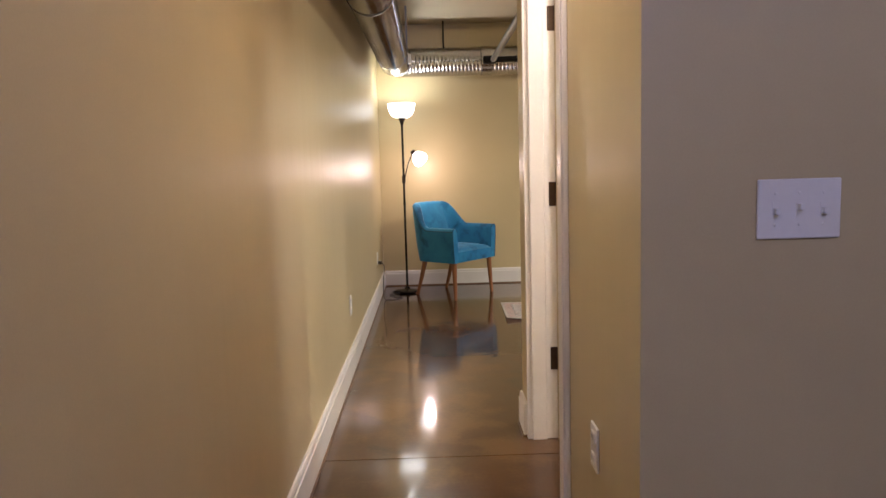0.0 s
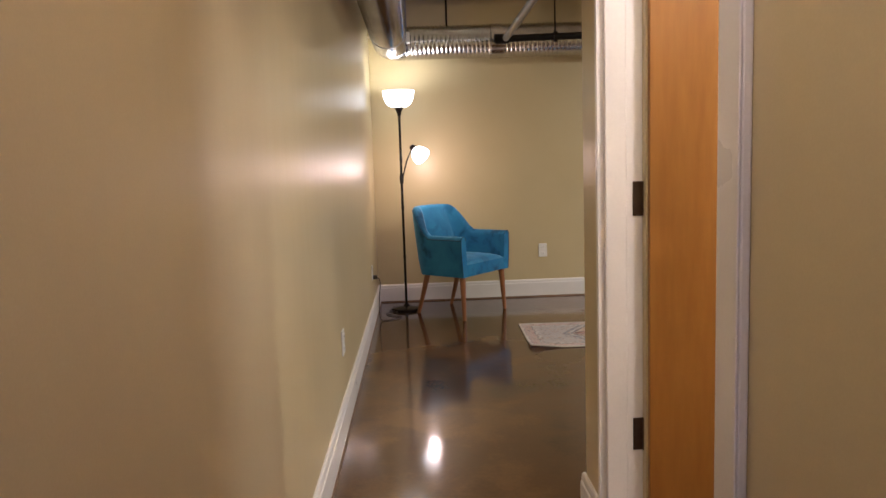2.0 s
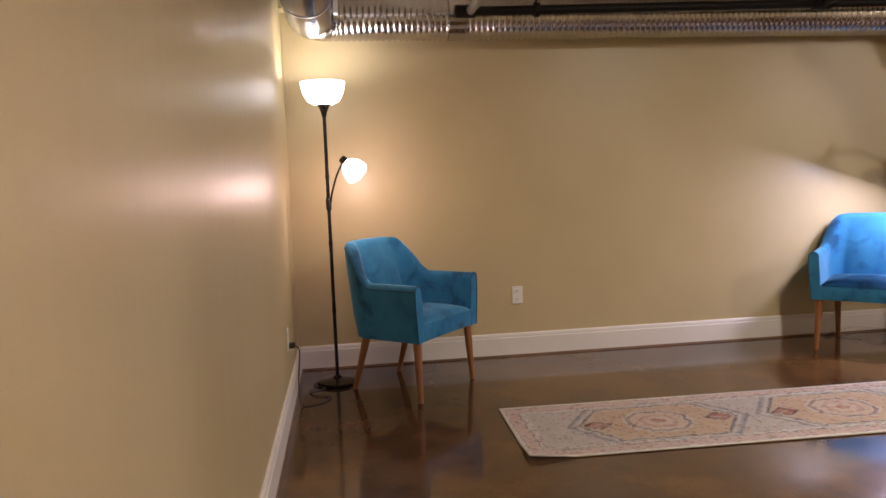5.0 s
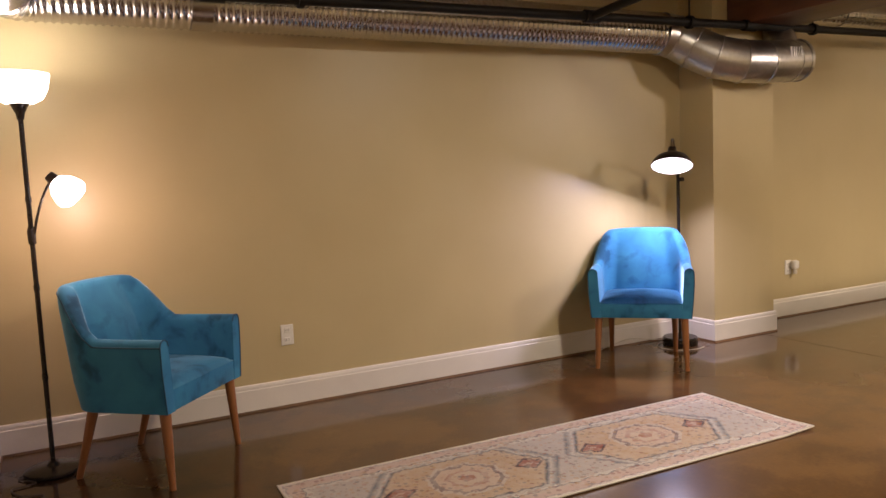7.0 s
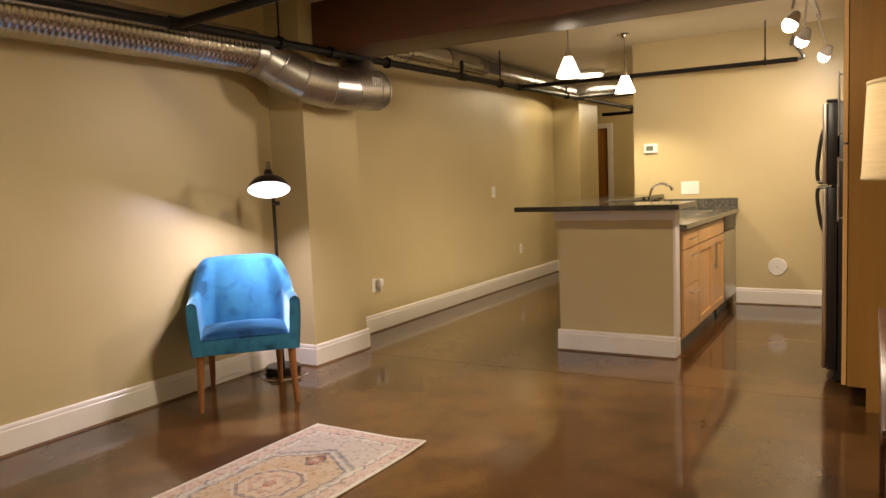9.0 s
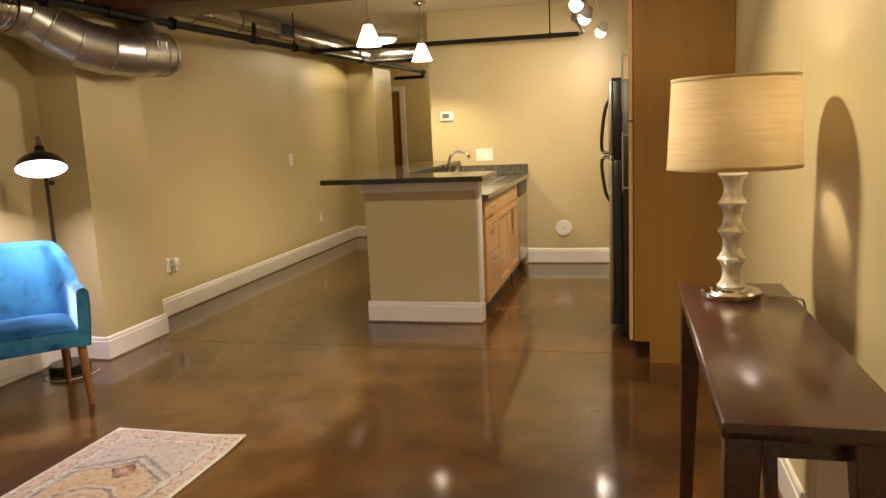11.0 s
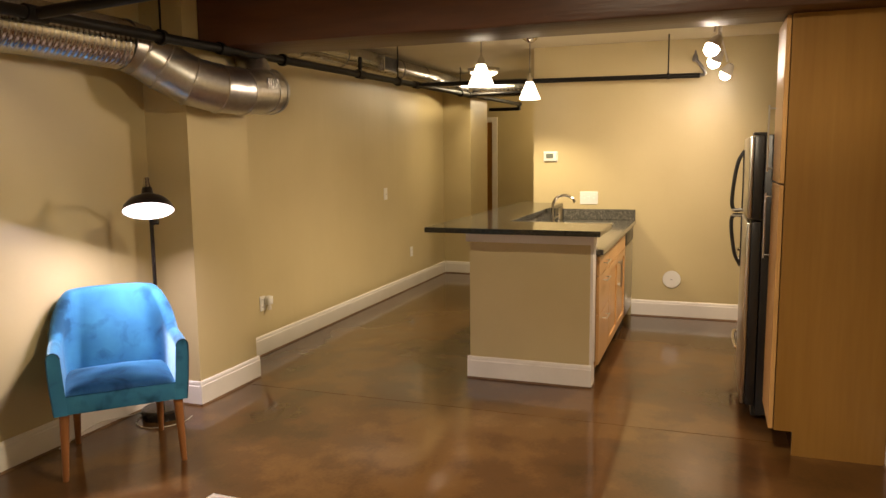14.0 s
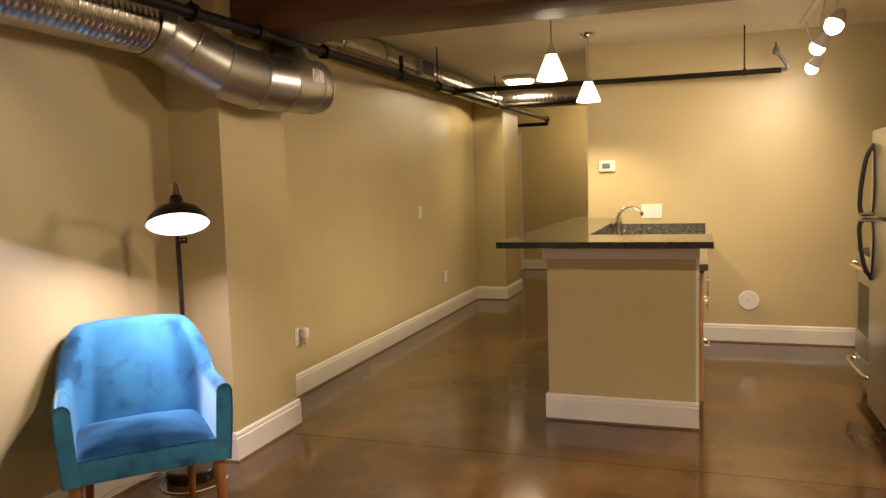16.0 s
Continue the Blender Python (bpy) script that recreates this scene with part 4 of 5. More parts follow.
duct2 = thing("supply_duct", "galvanised round supply duct running into the corridor", "duct")
part("pipe", tube(dense([(4.78, D2Y, D2Z), (8.80, D2Y, D2Z), (9.10, D2Y - 0.05, D2Z - 0.03), (9.20, D2Y - 0.20, D2Z - 0.065), (9.20, KITEND + 0.02, D2Z - 0.065)], 0.014), ridged2, 22), GALV, duct2, smooth=60)
for x in (5.45, 6.15, 7.4, 8.1):
    part("coupling", tube([(x - 0.02, D2Y, D2Z), (x + 0.02, D2Y, D2Z)], D2R + 0.008, 22), GALV, duct2, smooth=40)
for x in (5.16, 6.95):
    vent = part("register", boxes((x - 0.16, x + 0.16, D2Y - 0.135, D2Y - 0.06, D2Z - 0.075, D2Z - 0.060), (x - 0.16, x + 0.16, D2Y - 0.135, D2Y - 0.06, D2Z + 0.060, D2Z + 0.075),
                (x - 0.16, x - 0.145, D2Y - 0.135, D2Y - 0.06, D2Z - 0.060, D2Z + 0.060), (x + 0.145, x + 0.16, D2Y - 0.135, D2Y - 0.06, D2Z - 0.060, D2Z + 0.060)), GALV, duct2, "pale metal air register")
    part("back", boxes((x - 0.145, x + 0.145, D2Y - 0.09, D2Y - 0.085, D2Z - 0.06, D2Z + 0.06)), DARKPLASTIC, vent)
    for k in range(13):
        part("slat", boxes((x - 0.139 + k * 0.0225, x - 0.133 + k * 0.0225, D2Y - 0.13, D2Y - 0.095, D2Z - 0.06, D2Z + 0.06)), GREYMETAL, vent)

PY = 7.27


def pz(x):
    return 2.135 + 0.0150 * (x - 0.6)


sp = thing("sprinkler_pipe", "black painted sprinkler main with branches under the ceiling", "pipe")
part("main", tube([(0.50, PY, pz(0.5)), (11.45, PY, pz(11.45))], 0.027, 16), BLACKIRON, sp, smooth=40)
part("branch", tube([(0.59, PY, pz(0.59)), (0.59, SOUTH + 0.01, pz(0.59))], 0.026, 14), GREYMETAL, sp, smooth=40)
part("branch", tube([(2.76, PY, pz(2.76)), (2.76, SOUTH + 0.01, 2.36)], 0.026, 14), BLACKIRON, sp, smooth=40)
part("branch", tube([(7.21, PY, pz(7.21)), (7.16, 5.9, 2.215), (7.02, 4.60, 2.19)], 0.021, 14), BLACKIRON, sp, smooth=40)
part("branch", tube([(8.95, PY, pz(8.95)), (8.95, KITEND + 0.004, pz(8.95) + 0.01)], 0.022, 14), BLACKIRON, sp, smooth=40)
for x, y, z, ax in ((0.56, PY, pz(0.56), 0), (2.76, PY, pz(2.76), 0), (7.21, PY, pz(7.21), 0), (5.95, PY, pz(5.95), 0), (4.1, PY, pz(4.1), 0), (8.95, PY, pz(8.95), 0), (11.42, PY, pz(11.42), 0)):
    part("coupling", tube([(x - 0.055, y, z), (x + 0.055, y, z)], 0.037, 16), BLACKIRON, sp, smooth=40)
part("branch", tube([(11.42, PY, pz(11.42) - 0.07), (11.42, FAR - 0.01, pz(11.42) - 0.07)], 0.026, 14), BLACKIRON, sp, smooth=40)
part("drop", tube([(11.42, PY, pz(11.42)), (11.42, PY, pz(11.42) - 0.09)], 0.026, 14), BLACKIRON, sp, smooth=40)
part("valve", tube([(5.95, PY, pz(6)), (5.95, PY, pz(6) + 0.14)], 0.017, 12), BLACKIRON, sp, smooth=40)
for x in (0.98, 3.55, 4.75, 6.75, 8.6):
    h = part("hanger_rod", tube([(x, PY, pz(x)), (x, PY, CEIL)], 0.006, 8), BLACKIRON, sp)
    part("clevis", tube([(x - 0.014, PY, pz(x)), (x + 0.014, PY, pz(x))], 0.042, 14), BLACKIRON, h, smooth=40)
h = part("hanger_rod", tube([(7.035, 4.86, 2.197), (7.035, 4.86, CEIL)], 0.006, 8), BLACKIRON, sp)
part("clevis", tube([(7.035, 4.85, 2.197), (7.035, 4.87, 2.197)], 0.030, 14), BLACKIRON, h, smooth=40)
part("riser", tube(smooth_path([(7.02, 4.60, 2.19), (7.005, 4.56, 2.20), (7.0, 4.575, 2.24), (7.0, 4.61, 2.29), (7.0, 4.635, 2.32)], 5), 0.014, 12), GREYMETAL, sp, smooth=40)
part("sprinkler_head", lathe([(0, 0), (0.022, 0.0), (0.026, 0.02), (0.020, 0.05), (0.010, 0.065), (0.008, 0.09), (0.0, 0.09)], 18, pose(7.0, 4.640, 2.305)), GREYMETAL, sp, smooth=40)
part("conduit", tube([(0.15, FAR - 0.145, 2.30), (0.15, FAR - 0.145, CEIL)], 0.008, 8), BLACKIRON, sp)

# ---- lights that show, and added unseen domes ----


def pendant(at):
    p = thing("pendant_light", "white glass cone pendant lamp, lit, hanging on a cord", "pendant light", at, group="pendants over the bar")
    part("shade", lathe([(0.030, 0.155), (0.034, 0.150), (0.094, 0.004), (0.092, 0.0), (0.088, 0.004), (0.028, 0.146)], 32, close=False), PENDGLASS, p, "lit white glass cone", smooth=50)
    part("socket", lathe([(0.0, 0.245), (0.006, 0.24), (0.010, 0.21), (0.022, 0.19), (0.032, 0.15), (0.0, 0.15)], 20), CHROME, p, smooth=40)
    part("cord", tube([(0, 0, 0.24), (0, 0, CEIL - 2.02)], 0.0035, 8), GREYMETAL, p)
    part("canopy", lathe([(0.0, CEIL - 2.06), (0.02, CEIL - 2.058), (0.06, CEIL - 2.035), (0.066, CEIL - 2.021), (0.0, CEIL - 2.021)], 28), CHROME, p, smooth=40)
    return p


pa = pendant(pose(5.37, 6.04, 2.02))
copy_thing(pa, pose(6.77, 6.016, 2.02))

dome = thing("ceiling_light", "lit shallow glass dome ceiling light in the corridor", "ceiling light", pose(8.82, 7.05, CEIL))
part("pan", lathe([(0, -0.001), (0.185, -0.001), (0.185, -0.030), (0.165, -0.045), (0, -0.045)], 36), TRIM, dome, smooth=40)
part("diffuser", lathe([(0.165, -0.040), (0.158, -0.06), (0.12, -0.085), (0.06, -0.098), (0, -0.10)], 36), DOMEGLASS, dome, "lit frosted glass", smooth=60)

track = thing("track_light", "ceiling track with three lit spotlights over the kitchen", "track light")
part("rail", boxes((5.15, 7.15, 4.435, 4.470, CEIL - 0.025, CEIL - 0.001), bevel=0.003), TRIM, track)
for x, y, tx, ty, tz in ((5.28, 4.494, 4.8, 5.2, 0.9), (5.965, 4.477, 6.5, 5.2, 0.9), (6.93, 4.385, 7.4, 5.1, 1.0)):
    m = look((x, y, 2.205), (tx, ty, tz))
    s = part("spot_head", lathe([(0.0, 0.065), (0.020, 0.065), (0.030, 0.05), (0.036, 0.03), (0.050, -0.015), (0.047, -0.017), (0.034, 0.02), (0.0, 0.03)], 24), TRIM, track, "white spotlight head", smooth=40, at=m)
    part("bulb", lathe([(0.0, -0.078), (0.022, -0.073), (0.040, -0.055), (0.046, -0.035), (0.042, -0.012), (0.030, 0.018), (0.0, 0.018)], 20), BULB, s, "lit bulb", smooth=60)
    part("stem", tube([(x, y, 2.28), (x, 4.452, CEIL - 0.02)], 0.008, 10), TRIM, track)

# five small domes, all out of view, added where the unseen lamps sit
for nm, x, y, mt in (("unseen_entry_light", 0.45, -0.40, "cool"), ("hall_fill_light", -0.06, 2.20, "warm"), ("unseen_side_light", 1.15, 2.55, "neutral"), ("living_fill_light", 2.55, 4.90, "warm"), ("corridor_fill_light", 11.5, 6.45, "warm")):
    e = thing("ceiling_light", "added unseen ceiling dome, small and round, lit, " + mt + " white", "ceiling light", pose(x, y, CEIL))
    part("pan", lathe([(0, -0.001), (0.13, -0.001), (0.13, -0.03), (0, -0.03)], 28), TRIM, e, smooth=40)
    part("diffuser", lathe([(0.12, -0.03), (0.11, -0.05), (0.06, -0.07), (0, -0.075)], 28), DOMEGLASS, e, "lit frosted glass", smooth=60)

# torchiere with reading arm
tl = thing("floor_lamp", "black torchiere floor lamp with lit bowl and reading arm", "floor lamp", pose(-0.262, 7.39, 0))
part("base", lathe([(0, 0.001), (0.118, 0.001), (0.122, 0.008), (0.120, 0.020), (0.10, 0.028), (0.03, 0.034), (0.018, 0.05), (0.0, 0.05)], 40), BLACKMETAL, tl, smooth=40)
part("pole", tube([(0, 0, 0.04), (0, 0, 1.60)], 0.0105, 14), BLACKMETAL, tl, smooth=40)
for z in (0.44, 0.84, 1.23):
    part("joint", tube([(0, 0, z - 0.012), (0, 0, z + 0.012)], 0.013, 14), BLACKMETAL, tl, smooth=40)
part("socket", lathe([(0.0, 1.575), (0.014, 1.575), (0.018, 1.60), (0.034, 1.635), (0.048, 1.645), (0.0, 1.645)], 24), BLACKMETAL, tl, smooth=40)
part("bowl", lathe([(0.0, 1.640), (0.055, 1.642), (0.095, 1.665), (0.116, 1.705), (0.128, 1.770), (0.125, 1.771), (0.112, 1.708), (0.092, 1.670), (0.05, 1.648), (0.0, 1.646)], 40), BOWLGLASS, tl, "lit frosted white bowl", smooth=60)
part("clamp", lathe([(0.0, 1.03), (0.016, 1.035), (0.018, 1.09), (0.012, 1.11), (0.0, 1.11)], 14), BLACKMETAL, tl, smooth=40)
part("reading_arm", tube(smooth_path([(0.012, -0.01, 1.08), (0.025, -0.015, 1.14), (0.05, -0.02, 1.22), (0.080, -0.03, 1.285), (0.106, -0.04, 1.312)], 6), 0.006, 10), BLACKMETAL, tl, smooth=40)
ax = look((0.108, -0.042, 1.310), (0.215, -0.080, 1.20))
rs = part("reading_shade", lathe([(0.018, 0.0), (0.036, -0.010), (0.060, -0.040), (0.072, -0.078), (0.071, -0.100), (0.052, -0.118), (0.0, -0.126)], 28), READGLASS, tl, "lit white glass reading shade", smooth=60, at=ax)
part("cap", lathe([(0.0, 0.034), (0.022, 0.030), (0.027, 0.0), (0.024, -0.012), (0.0, -0.01)], 20), BRONZE, rs, "bronze cap", smooth=40)

cord = thing("lamp_cord", "thin dark cord of the torchiere lying on the floor", "cord")
part("wire", tube(smooth_path([(LEFT + 0.035, 6.91, 0.352), (LEFT + 0.06, 6.93, 0.31), (LEFT + 0.045, 6.95, 0.15), (LEFT + 0.05, 6.97, 0.02), (LEFT + 0.10, 6.97, 0.005), (-0.33, 7.02, 0.005), (-0.30, 7.10, 0.005), (-0.38, 7.14, 0.005),
     (-0.42, 7.24, 0.006), (-0.33, 7.27, 0.006), (-0.40, 7.36, 0.006), (-0.37, 7.40, 0.008)], 8), 0.0032, 8), CORD, cord, smooth=60)
part("plug", boxes((LEFT + 0.008, LEFT + 0.04, 6.892, 6.925, 0.338, 0.366), bevel=0.004), CORD, cord)

# task floor lamp in the corner by the pier
tk = thing("floor_lamp", "black task floor lamp with lit dished bronze shade", "floor lamp")
part("base", lathe([(0, 0.001), (0.118, 0.001), (0.120, 0.006), (0.120, 0.050), (0.112, 0.058), (0.02, 0.060), (0.0, 0.06)], 40, pose(3.70, 7.54, 0)), BLACKMETAL, tk, smooth=40)
part("pole", tube([(3.70, 7.54, 0.055), (3.70, 7.54, 1.22)], 0.0115, 14), BLACKMETAL, tk, smooth=40)
part("knob", tube([(3.685, 7.525, 1.17), (3.715, 7.50, 1.17)], 0.014, 12), BLACKMETAL, tk, smooth=40)
part("arm", tube(smooth_path([(3.70, 7.54, 1.21), (3.67, 7.52, 1.27), (3.57, 7.43, 1.36), (3.45, 7.335, 1.385)], 5), 0.008, 10), BLACKMETAL, tk, smooth=40)
sm = look((3.430, 7.317, 1.362), (3.430 - 0.30, 7.317 - 0.27, 1.362 - 0.90))
sh = part("shade", lathe([(0.026, 0.02), (0.032, -0.012), (0.055, -0.028), (0.096, -0.048), (0.123, -0.080), (0.132, -0.108), (0.130, -0.110), (0.119, -0.083), (0.09, -0.053), (0.05, -0.034), (0.0, -0.03)], 44), BRONZE, tk, "dark bronze dish", smooth=60, at=sm)
part("neck", lathe([(0.0, 0.080), (0.015, 0.080), (0.017, 0.05), (0.026, 0.02), (0.0, 0.02)], 20), CHROME, sh, "bright metal socket", smooth=40)
part("diffuser", lathe([(0.1285, -0.107), (0.121, -0.112), (0.07, -0.116), (0.0, -0.118)], 36), TASKFACE, sh, "bright white diffuser", smooth=60)
tc = thing("lamp_cord", "thin pale cord looping on the floor behind the chair", "cord")
loop = [(3.70 + 0.17 * math.cos(a) - 0.03, 7.50 + 0.15 * math.sin(a), 0.005) for a in np.linspace(0.2, 5.2, 14)]
part("wire", tube(smooth_path(loop[::-1] + [(3.83, 7.66, 0.005), (3.6, 7.70, 0.02), (3.40, 7.715, 0.05), (3.25, 7.72, 0.03), (3.1, 7.71, 0.006)], 5), 0.003, 8), WHITECORD, tc, smooth=60)

# ---- wall fittings ----


def plate(name, label, category, place, face, w, h, group=""):
    """A wall plate on a face: '-x', '+x' or '-y'."""
    turn = {"-y": 0, "+x": 90, "-x": -90, "+y": 180}[face]
    ob = thing(name, label, category, pose(*place, 0, 0, turn), group)
    part("plate", boxes((-w / 2, w / 2, -0.007, 0.0, -h / 2, h / 2), bevel=0.003), PLASTIC, ob)
    return ob


def outlet(place, face):
    o = plate("outlet", "white duplex outlet on the wall", "outlet", place, face, 0.072, 0.116, "wall outlets")
    for z in (-0.028, 0.028):
        s = part("socket", boxes((-0.017, 0.017, -0.010, -0.006, z - 0.014, z + 0.014), bevel=0.004), PLASTIC, o)
        part("slot", boxes((-0.008, -0.006, -0.0105, -0.0098, z - 0.006, z + 0.006), (0.006, 0.008, -0.0105, -0.0098, z - 0.006, z + 0.006)), DARKPLASTIC, s)
    return o


outlet((0.934, FAR, 0.408), "-y")
outlet((LEFT, 4.69, 0.396), "+x")
outlet((LEFT, 6.91, 0.385), "+x")
outlet((5.10, FAR, 0.405), "-y")
outlet((8.18, FAR, 0.425), "-y")
outlet((HALL, 2.19, 0.49), "-x")
fresh = thing("plug_in_freshener", "white plug-in air freshener in the outlet", "air freshener", pose(5.14, FAR - 0.011, 0.425))
part("body", boxes((-0.03, 0.03, -0.05, 0.0, -0.035, 0.035), bevel=0.014), PLASTIC, fresh, smooth=50)
part("bottle", lathe([(0, -0.075), (0.016, -0.074), (0.018, -0.05), (0.012, -0.034), (0, -0.034)], 14, pose(0.0, -0.028, 0)), WHITECORD, fresh, smooth=50)


def switches(place, face, n, w, h):
    s = plate("light_switch", "white wall plate with %d toggle switch%s" % (n, "es" if n > 1 else ""), "light switch", place, face, w, h)
    for k in range(n):
        x = (k - (n - 1) / 2) * 0.046
        b = part("toggle_slot", boxes((x - 0.006, x + 0.006, -0.0085, -0.0065, -0.013, 0.013)), PLASTIC, s)
        part("toggle", boxes((x - 0.004, x + 0.004, -0.020, -0.007, -0.010 + 0.008 * (k % 2), 0.002 + 0.008 * (k % 2)), bevel=0.0015), PLASTIC, b)
        for z in (-0.030, 0.030):
            part("screw", lathe([(0, 0), (0.0028, 0), (0.002, 0.0015), (0, 0.0015)], 10, pose(x, -0.007, z, 90)), PLASTIC, s)
    return s


switches((0.685, ENTRY, 1.106), "-y", 3, 0.160, 0.114)
switches((7.475, FAR, 1.135), "-y", 1, 0.085, 0.125)
switches((KIT, 5.578, 1.118), "-x", 3, 0.170, 0.122)
th = plate("thermostat", "white wall thermostat with small grey display", "thermostat", (KIT, 5.952, 1.515), "-x", 0.14, 0.10)
part("cover", boxes((-0.062, 0.062, -0.028, -0.007, -0.042, 0.042), bevel=0.006), PLASTIC, th, smooth=40)
part("display", boxes((-0.040, 0.030, -0.030, -0.028, -0.018, 0.028)), SCREEN, th, "grey display")
dp = thing("wall_disc", "white round blank cover on the kitchen wall", "cover plate", pose(KIT, 4.798, 0.362, 0, 0, -90))
part("disc", lathe([(0, 0), (0.080, 0), (0.082, 0.006), (0.078, 0.012), (0.0, 0.014)], 40, pose(0, 0, 0, 90)), PLASTIC, dp, smooth=40)
part("screw", lathe([(0, 0.0), (0.006, 0.0), (0.005, 0.003), (0, 0.003)], 12, pose(0, -0.014, 0, 90)), GREYMETAL, dp)

# ---- chairs ----


def armchair(at):
    ch = thing("armchair", "blue velvet armchair with tapered walnut legs", "armchair", at, group="blue velvet armchairs")
    hw, fy, by, rad, z0 = 0.300, -0.275, 0.215, 0.150, 0.330
    line = [(-hw, fy + (by - rad - fy) * k / 9) for k in range(9)]
    line += [(-hw + rad - rad * math.cos(a), by - rad + rad * math.sin(a)) for a in np.linspace(0, math.pi / 2, 9)]
    line += [(-hw + rad + (2 * hw - 2 * rad) * k / 8, by) for k in range(1, 8)]
    line += [(-x, y) for x, y in reversed(line[:18])]
    bm = bmesh.new()
    rings = []
    for k, (x, y) in enumerate(line):
        a, b = line[max(k - 1, 0)], line[min(k + 1, len(line) - 1)]
        d = Vector((b[0] - a[0], b[1] - a[1], 0)).normalized()
        n = Vector((d.y, -d.x, 0))
        s = min(1, max(0, (y - 0.020) / 0.165))
        s = s * s * (3 - 2 * s)
        top = 0.638 + 0.218 * s - 0.012 * (x / hw) ** 2 * s
        thick = 0.058 + 0.020 * s
        back = min(1, max(0, (y + 0.08) / 0.33))
        bulge = 0.045 * s * max(0, 1 - (x / 0.30) ** 2) ** 1.5

        def at_z(z, inset):
            lean = 0.110 * back * max(0, (z - z0)) / 0.5
            flare = 0.018 * (1 - back) * (z - z0) / 0.3
            p = Vector((x, y, z)) + n * inset
            p.y += lean
            p.x += math.copysign(flare, x)
            p.x *= 1 - 0.10 * min(1, max(0, z - 0.50) / 0.33) * s
            return p

        rows = [at_z(z0, 0.0), at_z(z0 + 0.12, -0.004), at_z(top - 0.10, -0.004), at_z(top - 0.028, 0.0), at_z(top - 0.010, 0.007), at_z(top, 0.022), at_z(top, thick - 0.022),
                at_z(top - 0.010, thick - 0.007), at_z(top - 0.030, thick), at_z(0.66 if top > 0.72 else top - 0.05, thick + bulge), at_z(0.54, thick + bulge * 1.3), at_z(z0, thick + bulge)]
        rings.append([bm.verts.new(p) for p in rows])
    for a, b in zip(rings, rings[1:]):
        for q in range(len(a) - 1):
            bm.faces.new((a[q], a[q + 1], b[q + 1], b[q]))
        bm.faces.new((a[-1], a[0], b[0], b[-1]))
    bm.faces.new(rings[0])
    bm.faces.new(rings[-1])
    shell = part("backrest", bm, VELVET, ch, "curved velvet back and arms", smooth=75)
    edge = [r[3].copy() for r in [[Vector(v) for v in ring] for ring in [[shell.data.vertices[k * 12 + q].co for q in range(12)] for k in range(len(line))]]]
    part("piping", tube(edge, 0.0035, 8), PIPING, shell, "darker blue piping", smooth=60)
    for sgn, k in ((-1, 0), (1, len(line) - 1)):
        pts = [shell.data.vertices[k * 12 + q].co.copy() + Vector((0, -0.001, 0)) for q in range(0, 9)]
        part("piping", tube(pts, 0.003, 8), PIPING, shell, smooth=60)
    bm = boxes((-0.255, 0.255, fy + 0.002, 0.150, z0, 0.425), bevel=0.006)
    part("seat_frame", bm, VELVET, ch, smooth=40)
    bm = bmesh.new()
    nx, ny = 18, 18
    grid = []
    for j in range(ny + 1):
        row = []
        for i in range(nx + 1):
            u, v = i / nx * 2 - 1, j / ny * 2 - 1
            e = min(1, (1 - abs(u) ** 6)) * min(1, (1 - abs(v) ** 6))
            z = 0.424 + 0.030 * max(0, e) ** 0.5 + 0.020 * (1 - u * u) * (1 - v * v) + 0.004 * noise.noise(Vector((u * 2, v * 2, 3)))
            row.append(bm.verts.new((u * 0.250, fy - 0.004 + (v + 1) / 2 * 0.44, z)))
        grid.append(row)
    for j in range(ny):
        for i in range(nx):
            bm.faces.new((grid[j][i], grid[j][i + 1], grid[j + 1][i + 1], grid[j + 1][i]))
    bmesh.ops.solidify(bm, geom=bm.faces[:], thickness=0.02)
    part("seat", bm, VELVET, ch, "padded velvet seat", smooth=60)
    for x, y, dx, dy in ((-0.258, -0.235, -0.014, -0.018), (0.258, -0.235, 0.014, -0.018), (-0.205, 0.145, -0.008, 0.105), (0.205, 0.145, 0.008, 0.105)):
        bm = bmesh.new()
        tube([(x, y, z0 + 0.01), (x + dx * 0.5, y + dy * 0.5, z0 / 2), (x + dx, y + dy, 0.0)], lambda run, a: 0.0245 - 0.0105 * min(1, run / 0.335), 14, bm)
        part("leg", bm, LEGWOOD, ch, "tapered walnut-stained leg", smooth=40)
    return ch


c1 = armchair(pose(0.167, 7.234, 0, 0, 0, 49.4))
c2 = copy_thing(c1, pose(3.186, 7.358, 0, 0, 0, -43.5))
c2["label"] = "blue velvet armchair lit by the task lamp beside the pier"

# ---- runner rug ----
RL, RW = 2.352, 0.688
bm = bmesh.new()
nx, ny = 96, 28
grid = [[bm.verts.new((-RL / 2 + RL * i / nx, -RW / 2 + RW * j / ny,
                       0.008 + 0.0012 * noise.noise(Vector((i * 0.11, j * 0.13, 0))) + 0.020 * max(0, 1 - math.hypot(i, j) / 8) ** 2 + 0.012 * max(0, 1 - math.hypot(nx - i, j) / 7) ** 2)) for i in range(nx + 1)] for j in range(ny + 1)]
for j in range(ny):
    for i in range(nx):
        bm.faces.new((grid[j][i], grid[j][i + 1], grid[j + 1][i + 1], grid[j + 1][i]))
bmesh.ops.solidify(bm, geom=bm.faces[:], thickness=0.006)
rug = tagged(part("runner_rug", bm, rug_weave(RL, RW), smooth=60), "faded cream, gold and red oriental runner rug", "rug")
rug.matrix_basis = pose(1.733, 6.272, 0, 0, 0, -1.3)
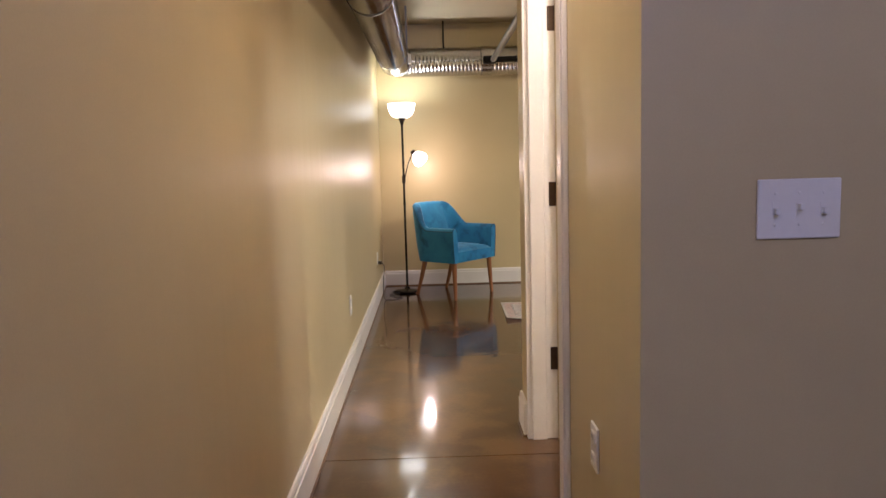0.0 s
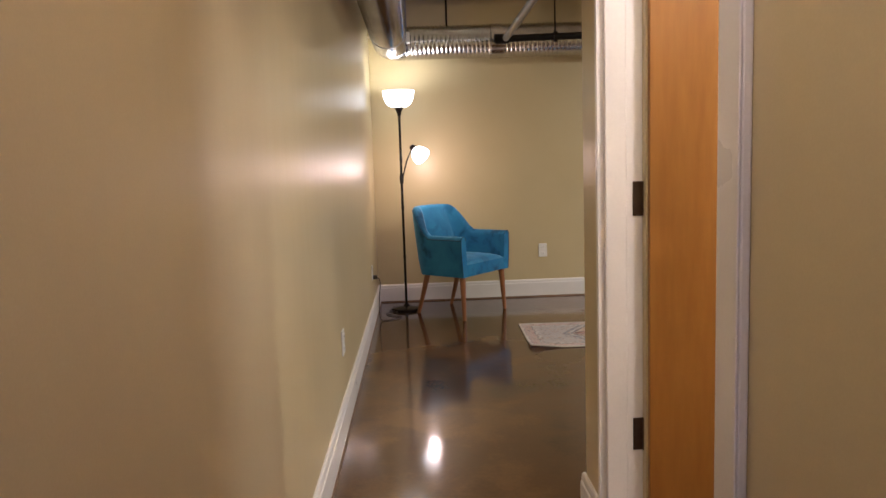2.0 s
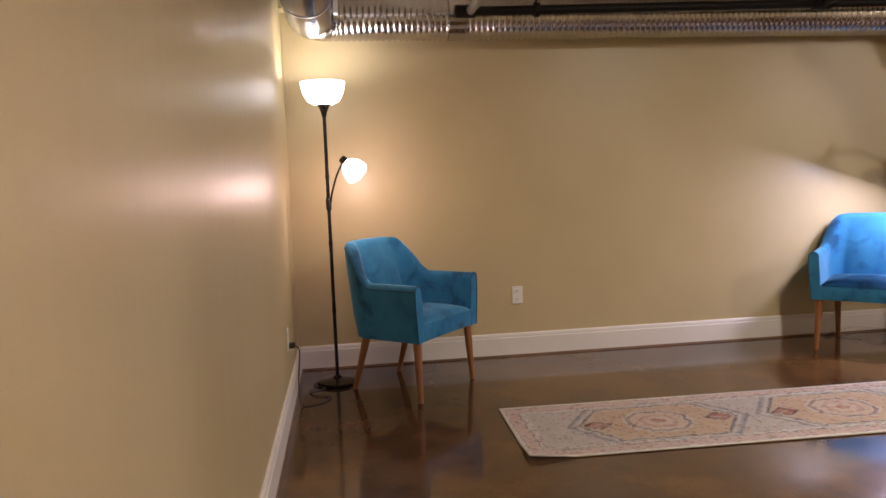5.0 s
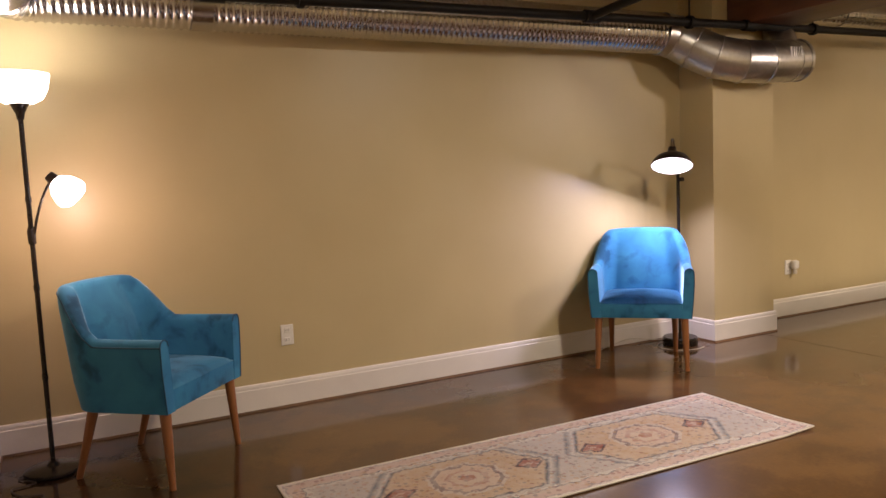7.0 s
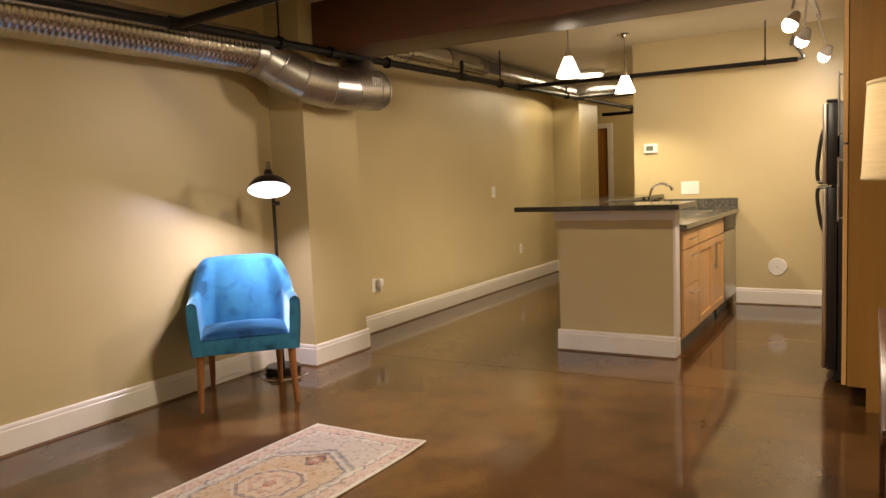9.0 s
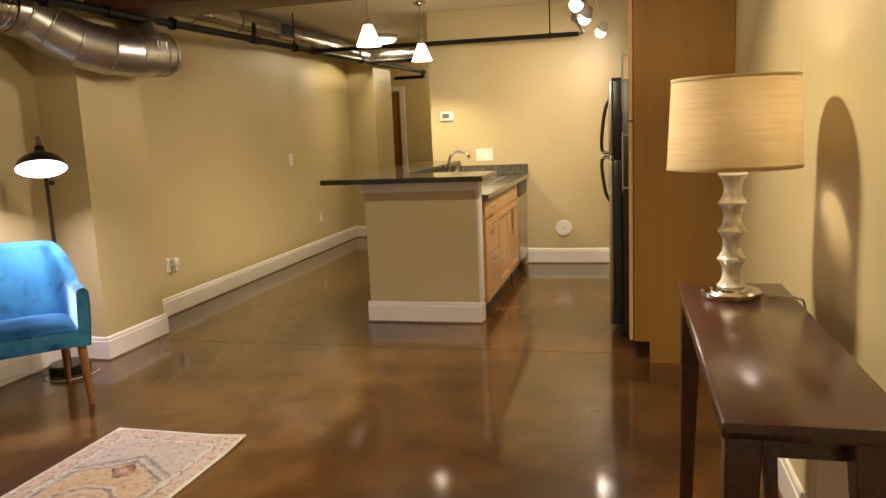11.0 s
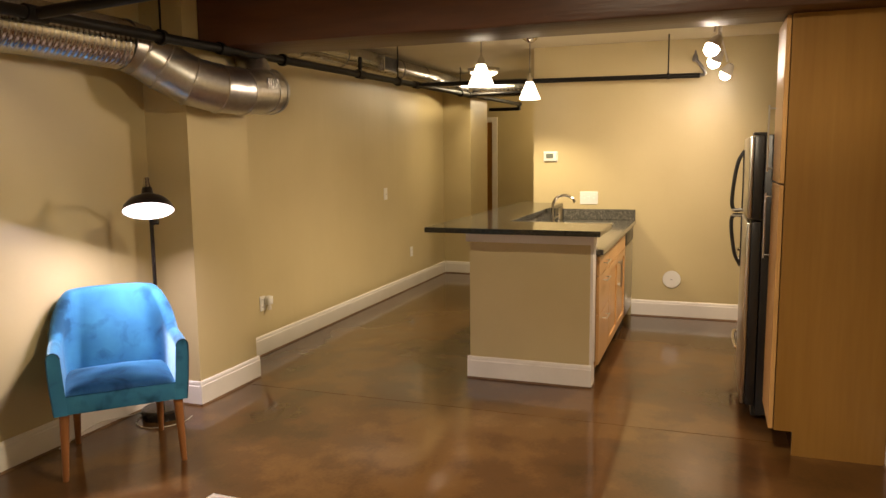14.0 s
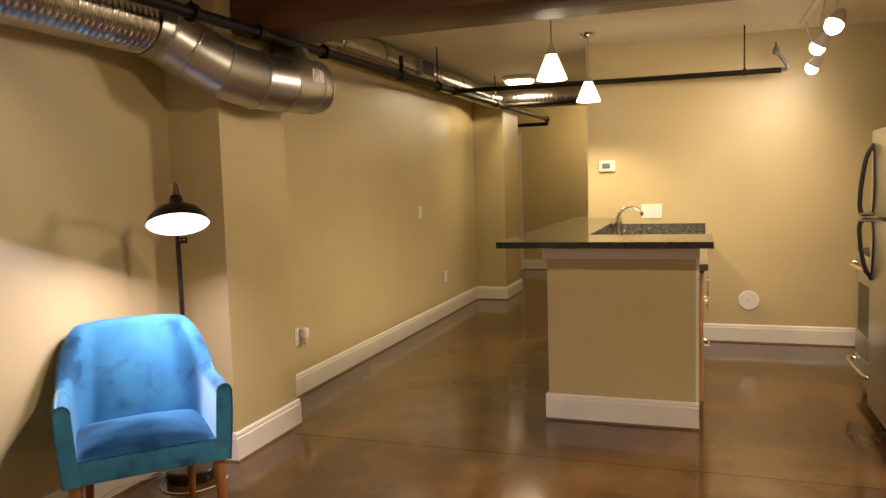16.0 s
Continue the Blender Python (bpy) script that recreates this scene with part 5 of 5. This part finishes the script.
binding = tube([(-RL / 2, -RW / 2, 0.026), (-RL / 2 + 0.2, -RW / 2, 0.006), (RL / 2 - 0.2, -RW / 2, 0.006), (RL / 2, -RW / 2, 0.018), (RL / 2, -RW / 2 + 0.17, 0.006), (RL / 2, RW / 2, 0.006), (-RL / 2, RW / 2, 0.006), (-RL / 2, -RW / 2 + 0.19, 0.006), (-RL / 2, -RW / 2, 0.026)], 0.005, 8)
part("binding", binding, WHITECORD, rug, "pale bound edge", smooth=60)

# ---- console table and lamp ----
tb = thing("console_table", "dark espresso wooden console table with splayed legs", "console table")
TX0, TX1, TY0, TY1, TZ = 1.285, 2.470, 3.700, 4.018, 0.845
bm = boxes((TX0, TX1, TY0, TY1, TZ - 0.032, TZ), bevel=0.006)
part("tabletop", bm, ESPRESSO, tb, smooth=40)
part("apron", boxes((TX0 + 0.09, TX1 - 0.09, TY1 - 0.075, TY1 - 0.055, TZ - 0.10, TZ - 0.032), (TX0 + 0.09, TX1 - 0.09, TY0 + 0.055, TY0 + 0.075, TZ - 0.10, TZ - 0.032),
                    (TX0 + 0.09, TX0 + 0.11, TY0 + 0.075, TY1 - 0.075, TZ - 0.10, TZ - 0.032), (TX1 - 0.11, TX1 - 0.09, TY0 + 0.075, TY1 - 0.075, TZ - 0.10, TZ - 0.032)), ESPRESSO, tb)
for x, s in ((TX0 + 0.045, 0), (TX1 - 0.045, 0)):
    for y, r in ((TY0 + 0.070, -1.6), (TY1 - 0.040, 0.4)):
        bm = bmesh.new()
        top, foot = Vector((x, y, TZ - 0.032)), Vector((x + s * 0.05, y + r * 0.035, 0))
        ra = [bm.verts.new(top + Vector((i * 0.030, j * 0.032, 0))) for i, j in ((-1, -1), (1, -1), (1, 1), (-1, 1))]
        rb = [bm.verts.new(foot + Vector((i * 0.020, j * 0.018, 0))) for i, j in ((-1, -1), (1, -1), (1, 1), (-1, 1))]
        for k in range(4):
            q = (k + 1) % 4
            bm.faces.new((ra[k], ra[q], rb[q], rb[k]))
        bm.faces.new(ra)
        bm.faces.new(rb)
        bmesh.ops.bevel(bm, geom=bm.edges[:], offset=0.003, segments=1, affect="EDGES")
        part("leg", bm, ESPRESSO, tb)

lt = thing("table_lamp", "pearl-silver turned table lamp with lit cream drum shade", "table lamp", pose(2.28, 3.877, TZ))
part("base", lathe([(0, 0.001), (0.084, 0.001), (0.086, 0.004), (0.086, 0.016), (0.081, 0.021), (0.060, 0.022), (0.056, 0.029), (0.040, 0.031), (0.0, 0.031)], 44), CHROME, lt, "polished nickel disc", smooth=40)
rows = [(0.0, 0.029), (0.040, 0.030)]
for k in range(4):
    z = 0.032 + k * 0.083
    rows += [(0.041, z + 0.002), (0.035, z + 0.008), (0.028, z + 0.022), (0.025, z + 0.040), (0.027, z + 0.055), (0.032, z + 0.069), (0.041, z + 0.080)]
rows += [(0.042, 0.364), (0.040, 0.370), (0.017, 0.372), (0.014, 0.382), (0.014, 0.405), (0.0, 0.405)]
part("stem", lathe(rows, 40), CERAMIC, lt, "fluted pearl-silver stem", smooth=30)
part("shade", lathe([(0.186, 0.383), (0.174, 0.640), (0.1715, 0.640), (0.1835, 0.383)], 56, close=True), LINEN, lt, "lit cream linen drum", smooth=50)
part("shade_ring", lathe([(0.1855, 0.381), (0.1875, 0.384), (0.1865, 0.393), (0.1855, 0.393)], 56, close=True), LINEN, lt)
part("shade_ring", lathe([(0.1735, 0.632), (0.1760, 0.634), (0.1755, 0.642), (0.1725, 0.642)], 56, close=True), LINEN, lt)
part("harp", tube(smooth_path([(0.014, 0, 0.40), (0.055, 0, 0.46), (0.055, 0, 0.60), (0.0, 0, 0.635), (-0.055, 0, 0.60), (-0.055, 0, 0.46), (-0.014, 0, 0.40)], 6), 0.002, 6), BRASS, lt)
wc = thing("lamp_cord", "clear cord of the table lamp crossing the tabletop", "cord")
part("wire", tube(smooth_path([(2.28, 3.80, TZ + 0.010), (2.278, 3.775, TZ + 0.004), (2.26, 3.73, TZ + 0.004), (2.235, 3.702, TZ + 0.004), (2.225, 3.68, TZ - 0.04), (2.20, SOUTH + 0.03, 0.45), (2.10, SOUTH + 0.05, 0.12), (2.02, SOUTH + 0.06, 0.006), (1.85, SOUTH + 0.09, 0.005)], 5), 0.003, 8), WHITECORD, wc, smooth=60)
